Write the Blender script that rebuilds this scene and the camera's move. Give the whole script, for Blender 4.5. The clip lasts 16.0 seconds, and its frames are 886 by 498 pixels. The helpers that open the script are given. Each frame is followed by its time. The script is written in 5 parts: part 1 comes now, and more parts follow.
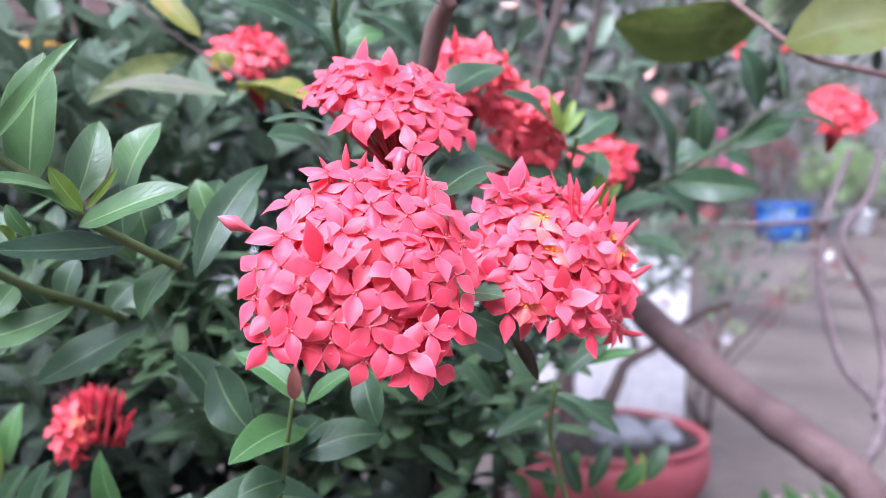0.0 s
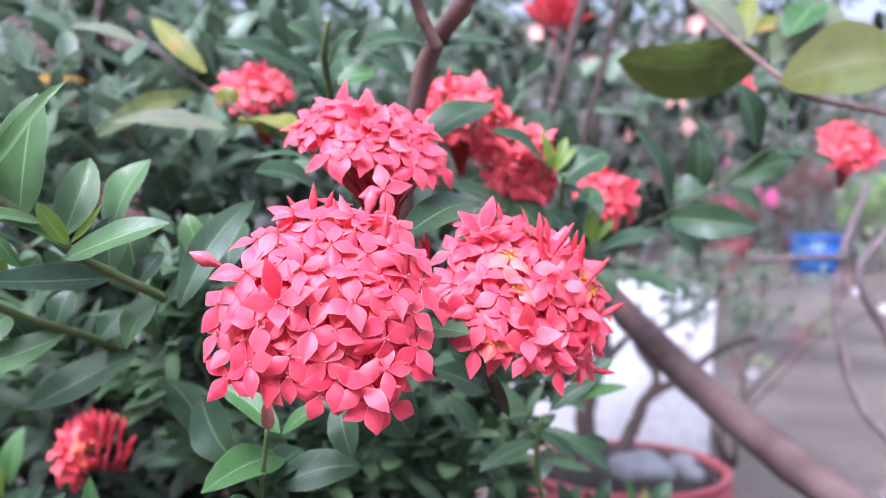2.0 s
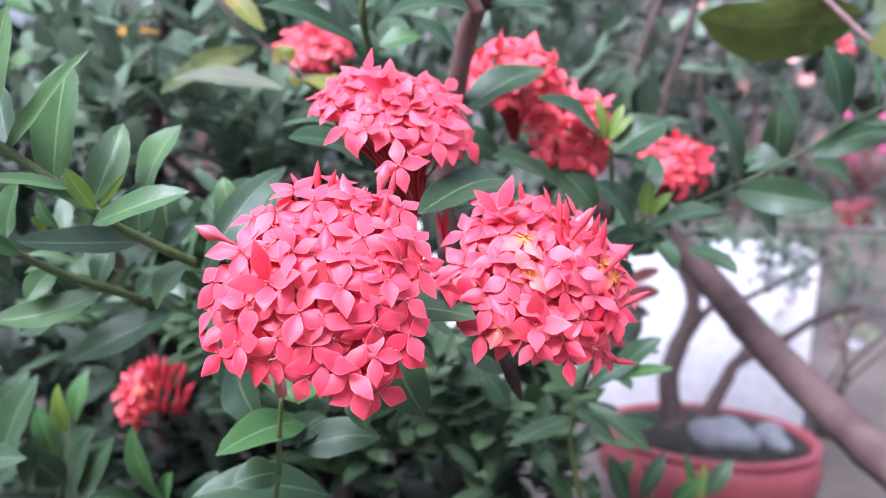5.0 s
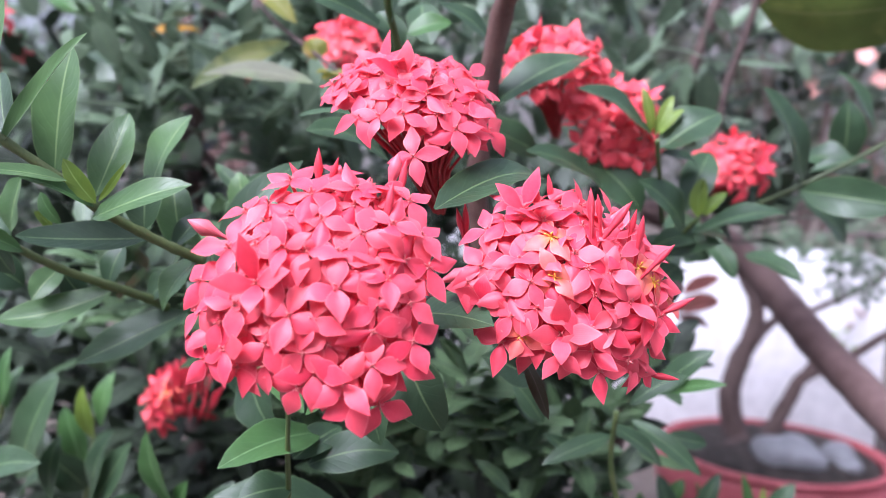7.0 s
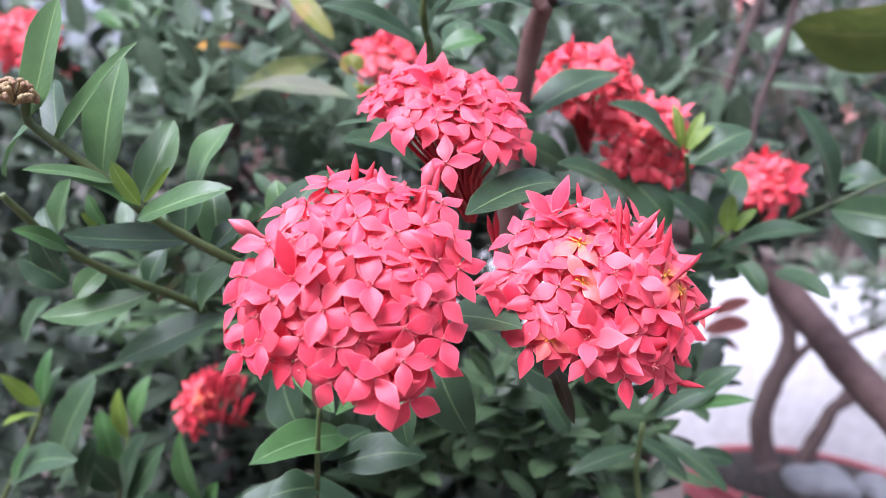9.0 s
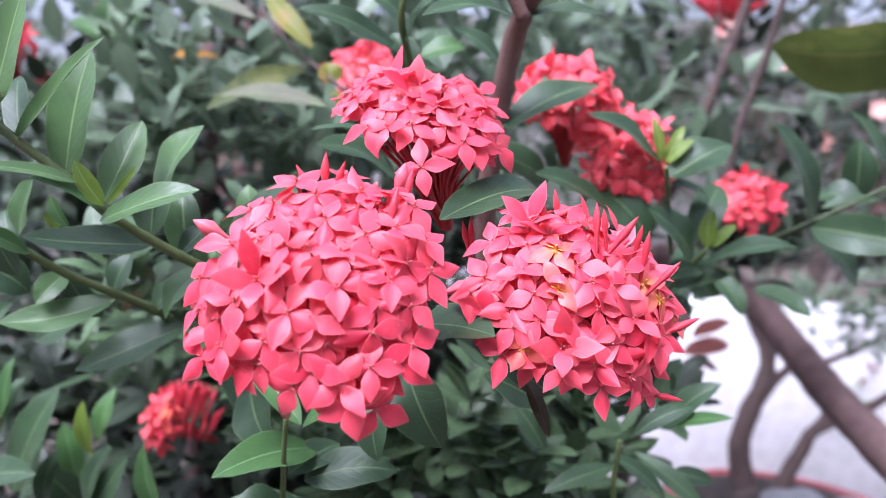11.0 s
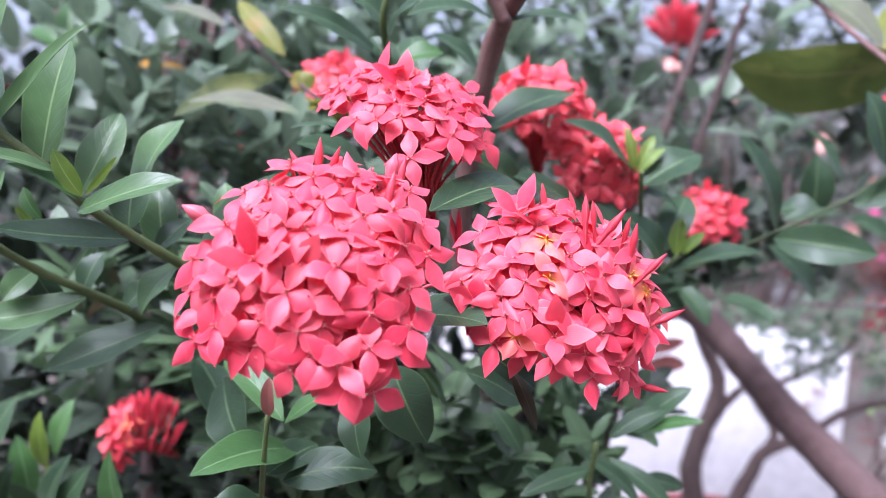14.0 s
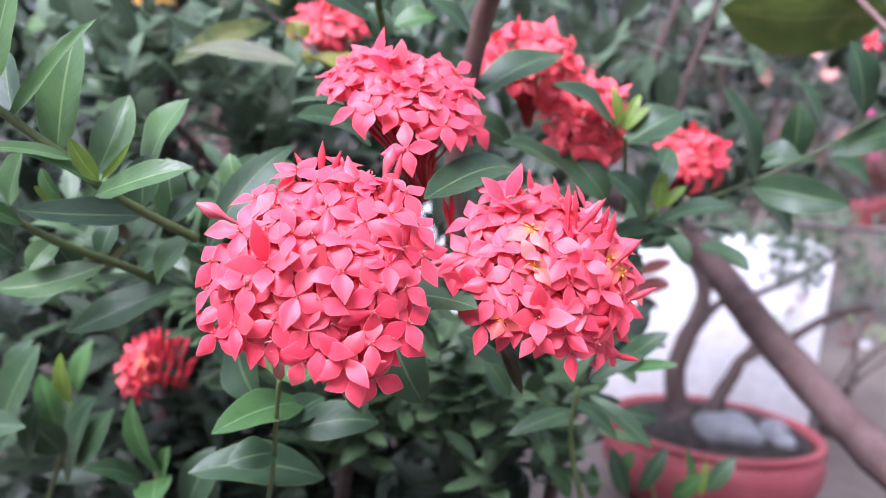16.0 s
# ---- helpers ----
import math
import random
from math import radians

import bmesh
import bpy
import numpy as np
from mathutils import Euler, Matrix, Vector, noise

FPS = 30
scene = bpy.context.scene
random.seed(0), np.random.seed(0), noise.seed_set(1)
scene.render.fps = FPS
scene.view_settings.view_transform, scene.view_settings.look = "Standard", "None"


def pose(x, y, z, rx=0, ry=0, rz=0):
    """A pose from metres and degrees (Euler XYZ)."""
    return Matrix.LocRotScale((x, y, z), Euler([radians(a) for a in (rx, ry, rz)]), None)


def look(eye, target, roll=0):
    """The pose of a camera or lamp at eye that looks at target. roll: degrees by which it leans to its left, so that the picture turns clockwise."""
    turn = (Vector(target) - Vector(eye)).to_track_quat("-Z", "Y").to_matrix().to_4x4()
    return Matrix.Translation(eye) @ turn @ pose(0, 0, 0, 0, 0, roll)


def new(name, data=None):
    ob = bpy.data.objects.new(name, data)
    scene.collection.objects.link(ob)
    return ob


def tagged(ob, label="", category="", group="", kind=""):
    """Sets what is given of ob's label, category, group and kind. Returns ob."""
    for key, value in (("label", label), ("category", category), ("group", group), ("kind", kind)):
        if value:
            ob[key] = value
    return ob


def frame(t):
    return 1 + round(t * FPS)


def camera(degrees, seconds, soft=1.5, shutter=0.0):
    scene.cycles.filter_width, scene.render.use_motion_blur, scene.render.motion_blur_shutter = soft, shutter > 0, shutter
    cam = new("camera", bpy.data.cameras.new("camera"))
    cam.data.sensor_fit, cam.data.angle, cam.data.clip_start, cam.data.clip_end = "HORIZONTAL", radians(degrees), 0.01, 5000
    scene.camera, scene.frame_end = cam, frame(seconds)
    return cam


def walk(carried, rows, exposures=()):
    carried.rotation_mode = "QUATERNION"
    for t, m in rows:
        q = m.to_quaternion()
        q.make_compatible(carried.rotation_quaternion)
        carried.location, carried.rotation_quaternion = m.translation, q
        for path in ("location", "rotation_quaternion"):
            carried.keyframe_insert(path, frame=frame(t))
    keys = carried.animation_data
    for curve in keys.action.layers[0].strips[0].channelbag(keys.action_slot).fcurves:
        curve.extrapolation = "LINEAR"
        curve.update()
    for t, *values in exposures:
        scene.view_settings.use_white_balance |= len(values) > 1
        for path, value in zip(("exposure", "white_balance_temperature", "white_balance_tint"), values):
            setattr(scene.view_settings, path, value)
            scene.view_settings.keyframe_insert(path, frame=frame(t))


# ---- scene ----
cam = camera(57.7, 16.0, soft=0.6)
cam.data.dof.use_dof, cam.data.dof.focus_distance, cam.data.dof.aperture_fstop = True, 0.365, 6.5
METRES, EYE, TILT, LEAN, TURN = 0.34, 0.9, -7.0, 0.0, 0.0
ROWS = [
    (0.0, 0.0, 0.0, 0.0, -0.0, 0.0, 0.0),
    (0.5, 0.0327, -0.0034, 0.0041, -0.01, 0.16, 0.03),
    (1.0, 0.06, -0.0216, 0.0196, 0.2, 0.44, -0.03),
    (1.5, 0.0772, -0.0332, 0.0176, 0.68, 0.95, -0.28),
    (2.0, 0.0967, -0.0269, 0.0148, 2.29, 1.95, -0.77),
    (2.5, 0.151, -0.038, 0.0237, 4.82, 2.01, -1.39),
    (3.0, 0.2007, -0.017, 0.0174, 6.35, 1.82, -1.89),
    (3.5, 0.2293, 0.0067, 0.019, 7.33, 0.77, -2.14),
    (4.0, 0.2322, -0.0106, 0.0503, 8.0, -0.24, -2.44),
    (4.5, 0.2504, -0.0223, 0.0761, 8.55, -1.4, -2.78),
    (5.0, 0.2288, 0.0205, 0.073, 9.59, -2.2, -3.01),
    (7.5, 0.271, 0.1521, 0.0577, 14.62, -1.77, -3.61),
    (8.0, 0.2686, 0.1533, 0.0552, 15.23, -1.42, -3.85),
    (8.5, 0.2908, 0.1337, 0.0547, 15.69, -0.81, -4.09),
    (9.0, 0.2742, 0.1166, 0.036, 15.96, -0.49, -4.47),
    (9.5, 0.2579, 0.1491, 0.0287, 15.9, -0.15, -4.71),
    (10.0, 0.2933, 0.1614, 0.0243, 15.79, 0.14, -4.87),
    (12.5, 0.2383, 0.1411, -0.0279, 12.41, 2.89, -5.66),
    (13.0, 0.2328, 0.1504, -0.0454, 12.06, 3.23, -5.66),
    (13.5, 0.2326, 0.1331, -0.0409, 11.43, 3.67, -5.64),
    (14.0, 0.2288, 0.1432, -0.0457, 11.0, 3.71, -5.58),
    (14.5, 0.249, 0.125, -0.0105, 10.68, 2.12, -5.49),
    (15.0, 0.2365, 0.0971, 0.0507, 10.55, 0.0, -5.36),
    (15.5, 0.2256, 0.0712, 0.0587, 10.54, -2.41, -5.3),
    (16.0, 0.236, 0.0445, 0.081, 10.58, -3.59, -5.3),
]
walk(cam, [(t, pose(0, 0, EYE, TILT, LEAN, TURN) @ pose(METRES * x, METRES * y, METRES * z, 90 + pitch, roll, yaw)) for t, x, y, z, yaw, pitch, roll in ROWS],
     exposures=[(0.0, 1.44, 5300, 22), (5.0, 1.40, 5300, 22), (7.5, 1.30, 5470, 24), (10.0, 1.30, 5470, 24), (12.5, 1.31, 5380, 25), (16.0, 1.36, 5450, 24)])

# ---- light: a bright overcast sky and a wide, weak sun ----
world = bpy.data.worlds.new("sky")
scene.world = world
world.use_nodes = True
wn = world.node_tree
sky = wn.nodes.new("ShaderNodeTexSky")
sky.sky_type, sky.sun_disc = "NISHITA", False
sky.sun_elevation, sky.sun_rotation = radians(56), radians(207)
sky.air_density, sky.dust_density, sky.ozone_density = 1.0, 6.0, 0.6
cloud = wn.nodes.new("ShaderNodeHueSaturation")  # a thin grey overcast takes most of the blue
cloud.inputs["Saturation"].default_value = 0.35
wn.links.new(sky.outputs[0], cloud.inputs["Color"])
wn.links.new(cloud.outputs[0], wn.nodes["Background"].inputs[0])
wn.nodes["Background"].inputs[1].default_value = 0.13
sun = new("sun", bpy.data.lights.new("sun", "SUN"))
sun.data.energy, sun.data.angle, sun.data.color = 1.9, radians(34), (1.0, 0.97, 0.93)
sun.matrix_world = look((0, 0, 0), (0.26, 0.50, -0.83))


# ---- materials ----
def shader(name):
    mat = bpy.data.materials.new(name)
    mat.use_nodes = True
    nt = mat.node_tree
    return mat, nt, nt.nodes["Principled BSDF"]


def mixed(nt, fac, a, b):
    """A colour mix; fac, a and b are sockets or values."""
    n = nt.nodes.new("ShaderNodeMix")
    n.data_type = "RGBA"
    for socket, value in ((n.inputs[0], fac), (n.inputs[6], a), (n.inputs[7], b)):
        if isinstance(value, bpy.types.NodeSocket):
            nt.links.new(value, socket)
        else:
            socket.default_value = value if isinstance(value, (int, float)) else (*value, 1)
    return n.outputs[2]


def sums(nt, op, a, b=0.0, c=0.0):
    n = nt.nodes.new("ShaderNodeMath")
    n.operation = op
    for socket, value in zip(n.inputs, (a, b, c)):
        if isinstance(value, bpy.types.NodeSocket):
            nt.links.new(value, socket)
        else:
            socket.default_value = value
    return n.outputs[0]


def noisy(nt, scale, detail=4.0, low=0.35, high=0.65, coords="Object"):
    tc = nt.nodes.new("ShaderNodeTexCoord")
    n = nt.nodes.new("ShaderNodeTexNoise")
    n.inputs["Scale"].default_value, n.inputs["Detail"].default_value = scale, detail
    nt.links.new(tc.outputs[coords], n.inputs["Vector"])
    r = nt.nodes.new("ShaderNodeMapRange")
    r.inputs[1].default_value, r.inputs[2].default_value = low, high
    nt.links.new(n.outputs[0], r.inputs[0])
    return r.outputs[0]


def bumped(nt, bsdf, height, strength, distance):
    b = nt.nodes.new("ShaderNodeBump")
    b.inputs["Strength"].default_value, b.inputs["Distance"].default_value = strength, distance
    nt.links.new(height, b.inputs["Height"])
    nt.links.new(b.outputs[0], bsdf.inputs["Normal"])


def thin(mat, nt, bsdf, colour, share):
    """Lets some light through a leaf or petal."""
    tr = nt.nodes.new("ShaderNodeBsdfTranslucent")
    mx = nt.nodes.new("ShaderNodeMixShader")
    mx.inputs[0].default_value = share
    if isinstance(colour, bpy.types.NodeSocket):
        nt.links.new(colour, tr.inputs[0])
    else:
        tr.inputs[0].default_value = (*colour, 1)
    nt.links.new(bsdf.outputs[0], mx.inputs[1])
    nt.links.new(tr.outputs[0], mx.inputs[2])
    nt.links.new(mx.outputs[0], nt.nodes["Material Output"].inputs[0])


def leaf_material(name, dark, light, rib, rough=0.36, through_share=0.14, island=False, spots=None):
    """Across the blade u runs 0 to 1, along it v runs 0 to 1: midrib, side veins, blotches and a tone of its own for each leaf."""
    mat, nt, bsdf = shader(name)
    uv = nt.nodes.new("ShaderNodeUVMap")
    sep = nt.nodes.new("ShaderNodeSeparateXYZ")
    nt.links.new(uv.outputs[0], sep.inputs[0])
    u, v = sep.outputs[0], sep.outputs[1]
    side = sums(nt, "ABSOLUTE", sums(nt, "SUBTRACT", u, 0.5))
    midrib = sums(nt, "SMOOTH_MIN", sums(nt, "MULTIPLY", sums(nt, "SUBTRACT", 0.026, side), 70.0), 1.0, 0.2)
    midrib = sums(nt, "MAXIMUM", midrib, 0.0)
    bow = sums(nt, "MULTIPLY_ADD", noisy(nt, 45.0, 2.0), 0.10, sums(nt, "MULTIPLY", side, 0.55))
    vein = sums(nt, "SINE", sums(nt, "MULTIPLY", sums(nt, "SUBTRACT", v, bow), 58.0))
    vein = sums(nt, "MULTIPLY", sums(nt, "POWER", sums(nt, "MAXIMUM", vein, 0.0), 5.0), 0.40)
    edge = nt.nodes.new("ShaderNodeMapRange")
    edge.inputs[1].default_value, edge.inputs[2].default_value, edge.inputs[4].default_value = 0.465, 0.495, 0.45
    nt.links.new(side, edge.inputs[0])
    if island:
        rnd = nt.nodes.new("ShaderNodeNewGeometry").outputs["Random Per Island"]
    else:
        rnd = nt.nodes.new("ShaderNodeObjectInfo").outputs["Random"]
    tone = mixed(nt, rnd, dark, light)
    blotch = noisy(nt, 55.0, 5.0)
    tone = mixed(nt, sums(nt, "MULTIPLY", blotch, 0.35), tone, tuple(c * 1.5 for c in light))
    if spots:
        tone = mixed(nt, sums(nt, "MULTIPLY", noisy(nt, 32.0, 6.0, 0.5, 0.62), 0.8), tone, spots)
    tone = mixed(nt, sums(nt, "MULTIPLY", vein, 0.07), tone, rib)
    tone = mixed(nt, sums(nt, "MULTIPLY", midrib, 0.75), tone, rib)
    tone = mixed(nt, edge.outputs[0], tone, rib)
    nt.links.new(tone, bsdf.inputs["Base Color"])
    r = sums(nt, "MULTIPLY_ADD", noisy(nt, 120.0), 0.14, rough)
    nt.links.new(r, bsdf.inputs["Roughness"])
    bsdf.inputs["Specular IOR Level"].default_value = 0.36
    relief = sums(nt, "SUBTRACT", sums(nt, "MULTIPLY", noisy(nt, 160.0, 3.0), 0.25), sums(nt, "ADD", vein, midrib))
    bumped(nt, bsdf, relief, 0.32, 0.0006)
    thin(mat, nt, bsdf, mixed(nt, 0.5, tone, tuple(min(1.0, c * 2.2) for c in light)), through_share)
    return mat


LEAF = leaf_material("leaf_dark", (0.020, 0.043, 0.020), (0.042, 0.080, 0.035), (0.16, 0.24, 0.10), 0.36)
LIGHT = leaf_material("leaf_light", (0.047, 0.096, 0.035), (0.084, 0.154, 0.055), (0.25, 0.35, 0.15), 0.28)
MID = leaf_material("leaf_mid", (0.036, 0.092, 0.026), (0.062, 0.135, 0.038), (0.20, 0.34, 0.14), 0.34, 0.2)
YOUNG = leaf_material("leaf_young", (0.10, 0.165, 0.020), (0.155, 0.225, 0.034), (0.34, 0.5, 0.14), 0.38, 0.28)
OLIVE = leaf_material("leaf_olive", (0.042, 0.068, 0.014), (0.080, 0.108, 0.024), (0.16, 0.16, 0.07), 0.5, 0.3, spots=(0.16, 0.17, 0.045))
YELLOW_GREEN = leaf_material("leaf_yellow_green", (0.080, 0.088, 0.010), (0.105, 0.112, 0.015), (0.15, 0.15, 0.05), 0.5, 0.3, spots=(0.11, 0.14, 0.03))
PALE = leaf_material("leaf_pale", (0.095, 0.100, 0.062), (0.130, 0.138, 0.084), (0.30, 0.30, 0.20), 0.5, 0.2, spots=(0.12, 0.17, 0.07))
YELLOW = leaf_material("leaf_yellow", (0.13, 0.15, 0.018), (0.19, 0.20, 0.03), (0.36, 0.34, 0.12), 0.45, 0.3, spots=(0.34, 0.20, 0.06))
UNDER = leaf_material("leaf_bronze", (0.038, 0.036, 0.016), (0.055, 0.046, 0.022), (0.12, 0.09, 0.07), 0.5, 0.05)
REDDISH = leaf_material("leaf_reddish", (0.20, 0.060, 0.050), (0.26, 0.085, 0.070), (0.25, 0.14, 0.07), 0.4, 0.2)
BRONZE = leaf_material("leaf_dark_red", (0.10, 0.035, 0.035), (0.19, 0.075, 0.065), (0.2, 0.1, 0.08), 0.45, 0.2, island=True)
LIME = leaf_material("leaf_lime", (0.12, 0.19, 0.06), (0.22, 0.30, 0.12), (0.25, 0.32, 0.15), 0.5, 0.25, island=True)
AUTUMN = leaf_material("leaf_autumn", (0.30, 0.14, 0.012), (0.42, 0.24, 0.03), (0.4, 0.26, 0.09), 0.45, 0.3)
NEAR_FOLIAGE = leaf_material("foliage_near", (0.026, 0.048, 0.025), (0.080, 0.130, 0.058), (0.16, 0.24, 0.10), 0.30, 0.14, island=True)
# Shade inside the shrub is put into this darker leaf colour.
SHADED_FOLIAGE = leaf_material("foliage", (0.012, 0.018, 0.012), (0.032, 0.047, 0.026), (0.08, 0.11, 0.06), 0.46, 0.08, island=True)
# Paler copy: stronger light on the shrub's upper leaves is put into its colour.
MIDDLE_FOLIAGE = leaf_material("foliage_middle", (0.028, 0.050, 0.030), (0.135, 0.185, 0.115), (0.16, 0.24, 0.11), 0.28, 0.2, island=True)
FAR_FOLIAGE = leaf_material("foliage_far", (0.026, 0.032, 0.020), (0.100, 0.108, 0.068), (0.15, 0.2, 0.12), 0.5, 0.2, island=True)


def petal_material(name, a, b, base, tip):
    mat, nt, bsdf = shader(name)
    uv = nt.nodes.new("ShaderNodeUVMap")
    sep = nt.nodes.new("ShaderNodeSeparateXYZ")
    nt.links.new(uv.outputs[0], sep.inputs[0])
    rnd = nt.nodes.new("ShaderNodeObjectInfo").outputs["Random"]
    tone = mixed(nt, rnd, a, b)
    each = nt.nodes.new("ShaderNodeNewGeometry").outputs["Random Per Island"]
    tone = mixed(nt, sums(nt, "MULTIPLY", sums(nt, "POWER", each, 2.0), 0.30), tone, tuple(min(1.0, c * 0.5 + d * 0.5 + 0.02) for c, d in zip(tip, (0.92, 0.24, 0.17))))
    grow = nt.nodes.new("ShaderNodeMapRange")
    grow.inputs[1].default_value, grow.inputs[2].default_value, grow.inputs[3].default_value, grow.inputs[4].default_value = 0.0, 0.40, 0.70, 0.0
    nt.links.new(sep.outputs[1], grow.inputs[0])
    tone = mixed(nt, grow.outputs[0], tone, base)
    end = nt.nodes.new("ShaderNodeMapRange")
    end.inputs[1].default_value, end.inputs[2].default_value, end.inputs[4].default_value = 0.6, 1.0, 0.5
    nt.links.new(sep.outputs[1], end.inputs[0])
    tone = mixed(nt, end.outputs[0], tone, tip)
    # Highlights along the petal edges, painted in as a paler rim.
    rim = nt.nodes.new("ShaderNodeMapRange")
    rim.inputs[1].default_value, rim.inputs[2].default_value, rim.inputs[4].default_value = 0.42, 0.5, 0.55
    nt.links.new(sums(nt, "ABSOLUTE", sums(nt, "SUBTRACT", sep.outputs[0], 0.5)), rim.inputs[0])
    tone = mixed(nt, rim.outputs[0], tone, tuple(min(1.0, c + 0.16) for c in tip))
    streak = nt.nodes.new("ShaderNodeTexWave")
    streak.inputs["Scale"].default_value, streak.inputs["Distortion"].default_value = 3.2, 1.5
    nt.links.new(uv.outputs[0], streak.inputs["Vector"])
    tone = mixed(nt, sums(nt, "MULTIPLY", noisy(nt, 300.0), 0.22), tone, tuple(min(1.0, c * 1.25 + 0.03) for c in b))
    nt.links.new(tone, bsdf.inputs["Base Color"])
    bsdf.inputs["Roughness"].default_value = 0.47
    bsdf.inputs["Specular IOR Level"].default_value = 0.48
    bsdf.inputs["Sheen Weight"].default_value = 0.04
    bumped(nt, bsdf, streak.outputs[1], 0.12, 0.0003)
    thin(mat, nt, bsdf, tone, 0.17)
    return mat


PETAL = petal_material("petal_coral", (0.77, 0.026, 0.072), (0.91, 0.078, 0.124), (0.56, 0.012, 0.044), (0.93, 0.125, 0.160))
PEACH = petal_material("petal_peach", (0.82, 0.12, 0.11), (0.88, 0.17, 0.14), (0.88, 0.32, 0.07), (0.90, 0.17, 0.16))
BLUSH = petal_material("bud_blush", (0.84, 0.11, 0.16), (0.88, 0.17, 0.21), (0.72, 0.06, 0.10), (0.88, 0.16, 0.20))
BUD = petal_material("bud_red", (0.66, 0.030, 0.060), (0.76, 0.050, 0.085), (0.50, 0.015, 0.030), (0.80, 0.06, 0.10))
ORANGE = petal_material("petal_orange", (0.80, 0.085, 0.060), (0.87, 0.150, 0.095), (0.80, 0.16, 0.05), (0.88, 0.16, 0.11))
DEEP = petal_material("petal_red", (0.68, 0.030, 0.062), (0.82, 0.068, 0.090), (0.60, 0.04, 0.05), (0.84, 0.09, 0.10))


def plain(name, a, b, scale, rough=0.6, relief=0.3, depth=0.002, rough_b=None, metal=0.0, spec=0.5):
    """A surface that wavers between two colours at two scales, with fine relief."""
    mat, nt, bsdf = shader(name)
    big, fine = noisy(nt, scale, 5.0), noisy(nt, scale * 9, 4.0)
    tone = mixed(nt, big, a, b)
    tone = mixed(nt, sums(nt, "MULTIPLY", fine, 0.35), tone, tuple(c * 0.62 for c in a))
    nt.links.new(tone, bsdf.inputs["Base Color"])
    if rough_b is None:
        bsdf.inputs["Roughness"].default_value = rough
    else:
        nt.links.new(sums(nt, "MULTIPLY_ADD", big, rough_b - rough, rough), bsdf.inputs["Roughness"])
    bsdf.inputs["Metallic"].default_value, bsdf.inputs["Specular IOR Level"].default_value = metal, spec
    bumped(nt, bsdf, sums(nt, "ADD", fine, big), relief, depth)
    return mat


DARK_STEM = plain("dark_green_stem", (0.040, 0.060, 0.022), (0.068, 0.090, 0.034), 90, 0.55, 0.3, 0.0005)
GREEN_STEM = plain("green_stem", (0.075, 0.115, 0.028), (0.12, 0.15, 0.045), 90, 0.5, 0.3, 0.0005)
PURPLE_STEM = plain("purple_stem", (0.15, 0.075, 0.065), (0.21, 0.12, 0.10), 70, 0.55, 0.4, 0.0008)
BARK = plain("bark", (0.075, 0.046, 0.040), (0.125, 0.082, 0.070), 60, 0.75, 0.6, 0.0015)
LIMB = plain("limb_bark", (0.108, 0.062, 0.056), (0.175, 0.108, 0.098), 22, 0.75, 0.4, 0.002)
GREY_TWIG = plain("grey_twig", (0.135, 0.098, 0.095), (0.225, 0.170, 0.165), 40, 0.8, 0.6, 0.002)
STAMEN = plain("stamen", (0.70, 0.12, 0.14), (0.80, 0.24, 0.22), 200, 0.5, 0.1, 0.0002)
POLLEN = plain("pollen_yellow", (0.85, 0.45, 0.04), (0.9, 0.55, 0.08), 200, 0.6, 0.1, 0.0002)
TUBE = plain("flower_tube", (0.42, 0.020, 0.030), (0.55, 0.035, 0.045), 80, 0.45, 0.1, 0.0003)
GREEN_BUD = plain("green_bud", (0.30, 0.17, 0.10), (0.38, 0.30, 0.13), 160, 0.6, 0.2, 0.0005)
PAVING = plain("pavement", (0.080, 0.060, 0.047), (0.152, 0.120, 0.098), 1.7, 0.42, 0.5, 0.004, 0.75)
POT_RED = plain("red_pot", (0.33, 0.060, 0.070), (0.41, 0.098, 0.108), 7, 0.5, 0.15, 0.002, 0.65)
SOIL = plain("soil", (0.045, 0.035, 0.028), (0.10, 0.08, 0.065), 30, 0.95, 1.0, 0.01)
STONE = plain("stone", (0.20, 0.20, 0.21), (0.33, 0.33, 0.34), 14, 0.75, 0.7, 0.006)
WHITE = plain("white_paint", (0.68, 0.66, 0.665), (0.75, 0.73, 0.735), 3, 0.6, 0.2, 0.002)
BLUE = plain("blue_plastic", (0.015, 0.070, 0.26), (0.022, 0.10, 0.33), 3, 0.4, 0.05, 0.001)
FENCE = plain("fence_wood", (0.085, 0.040, 0.032), (0.13, 0.072, 0.060), 12, 0.7, 0.5, 0.003)
WALL = plain("house_wall", (0.20, 0.185, 0.180), (0.29, 0.275, 0.265), 1.2, 0.8, 0.3, 0.003)
BLOOM = plain("far_bloom", (0.75, 0.33, 0.27), (0.82, 0.45, 0.38), 20, 0.6, 0.2, 0.003)
MAGENTA = plain("far_magenta", (0.60, 0.06, 0.22), (0.75, 0.15, 0.32), 20, 0.6, 0.2, 0.003)


# ---- builders ----
def mesh_of(name, bm, *mats):
    me = bpy.data.meshes.new(name)
    bm.to_mesh(me)
    bm.free()
    for m in mats:
        me.materials.append(m)
    for p in me.polygons:
        p.use_smooth = True
    return me


def part(name, mesh, material, parent, label="", m=None):
    """One mesh object under a thing or a part; mesh is a bmesh or finished mesh data."""
    if isinstance(mesh, bmesh.types.BMesh):
        mesh = mesh_of(name, mesh, material)
    ob = new(name, mesh)
    ob.parent = parent
    if m is not None:
        ob.matrix_basis = m
    return tagged(ob, label)


def thing(name, label, category, at=(0, 0, 0), group="", kind="", mesh=None):
    ob = new(name, mesh)
    ob.location = at
    return tagged(ob, label, category, group, kind)


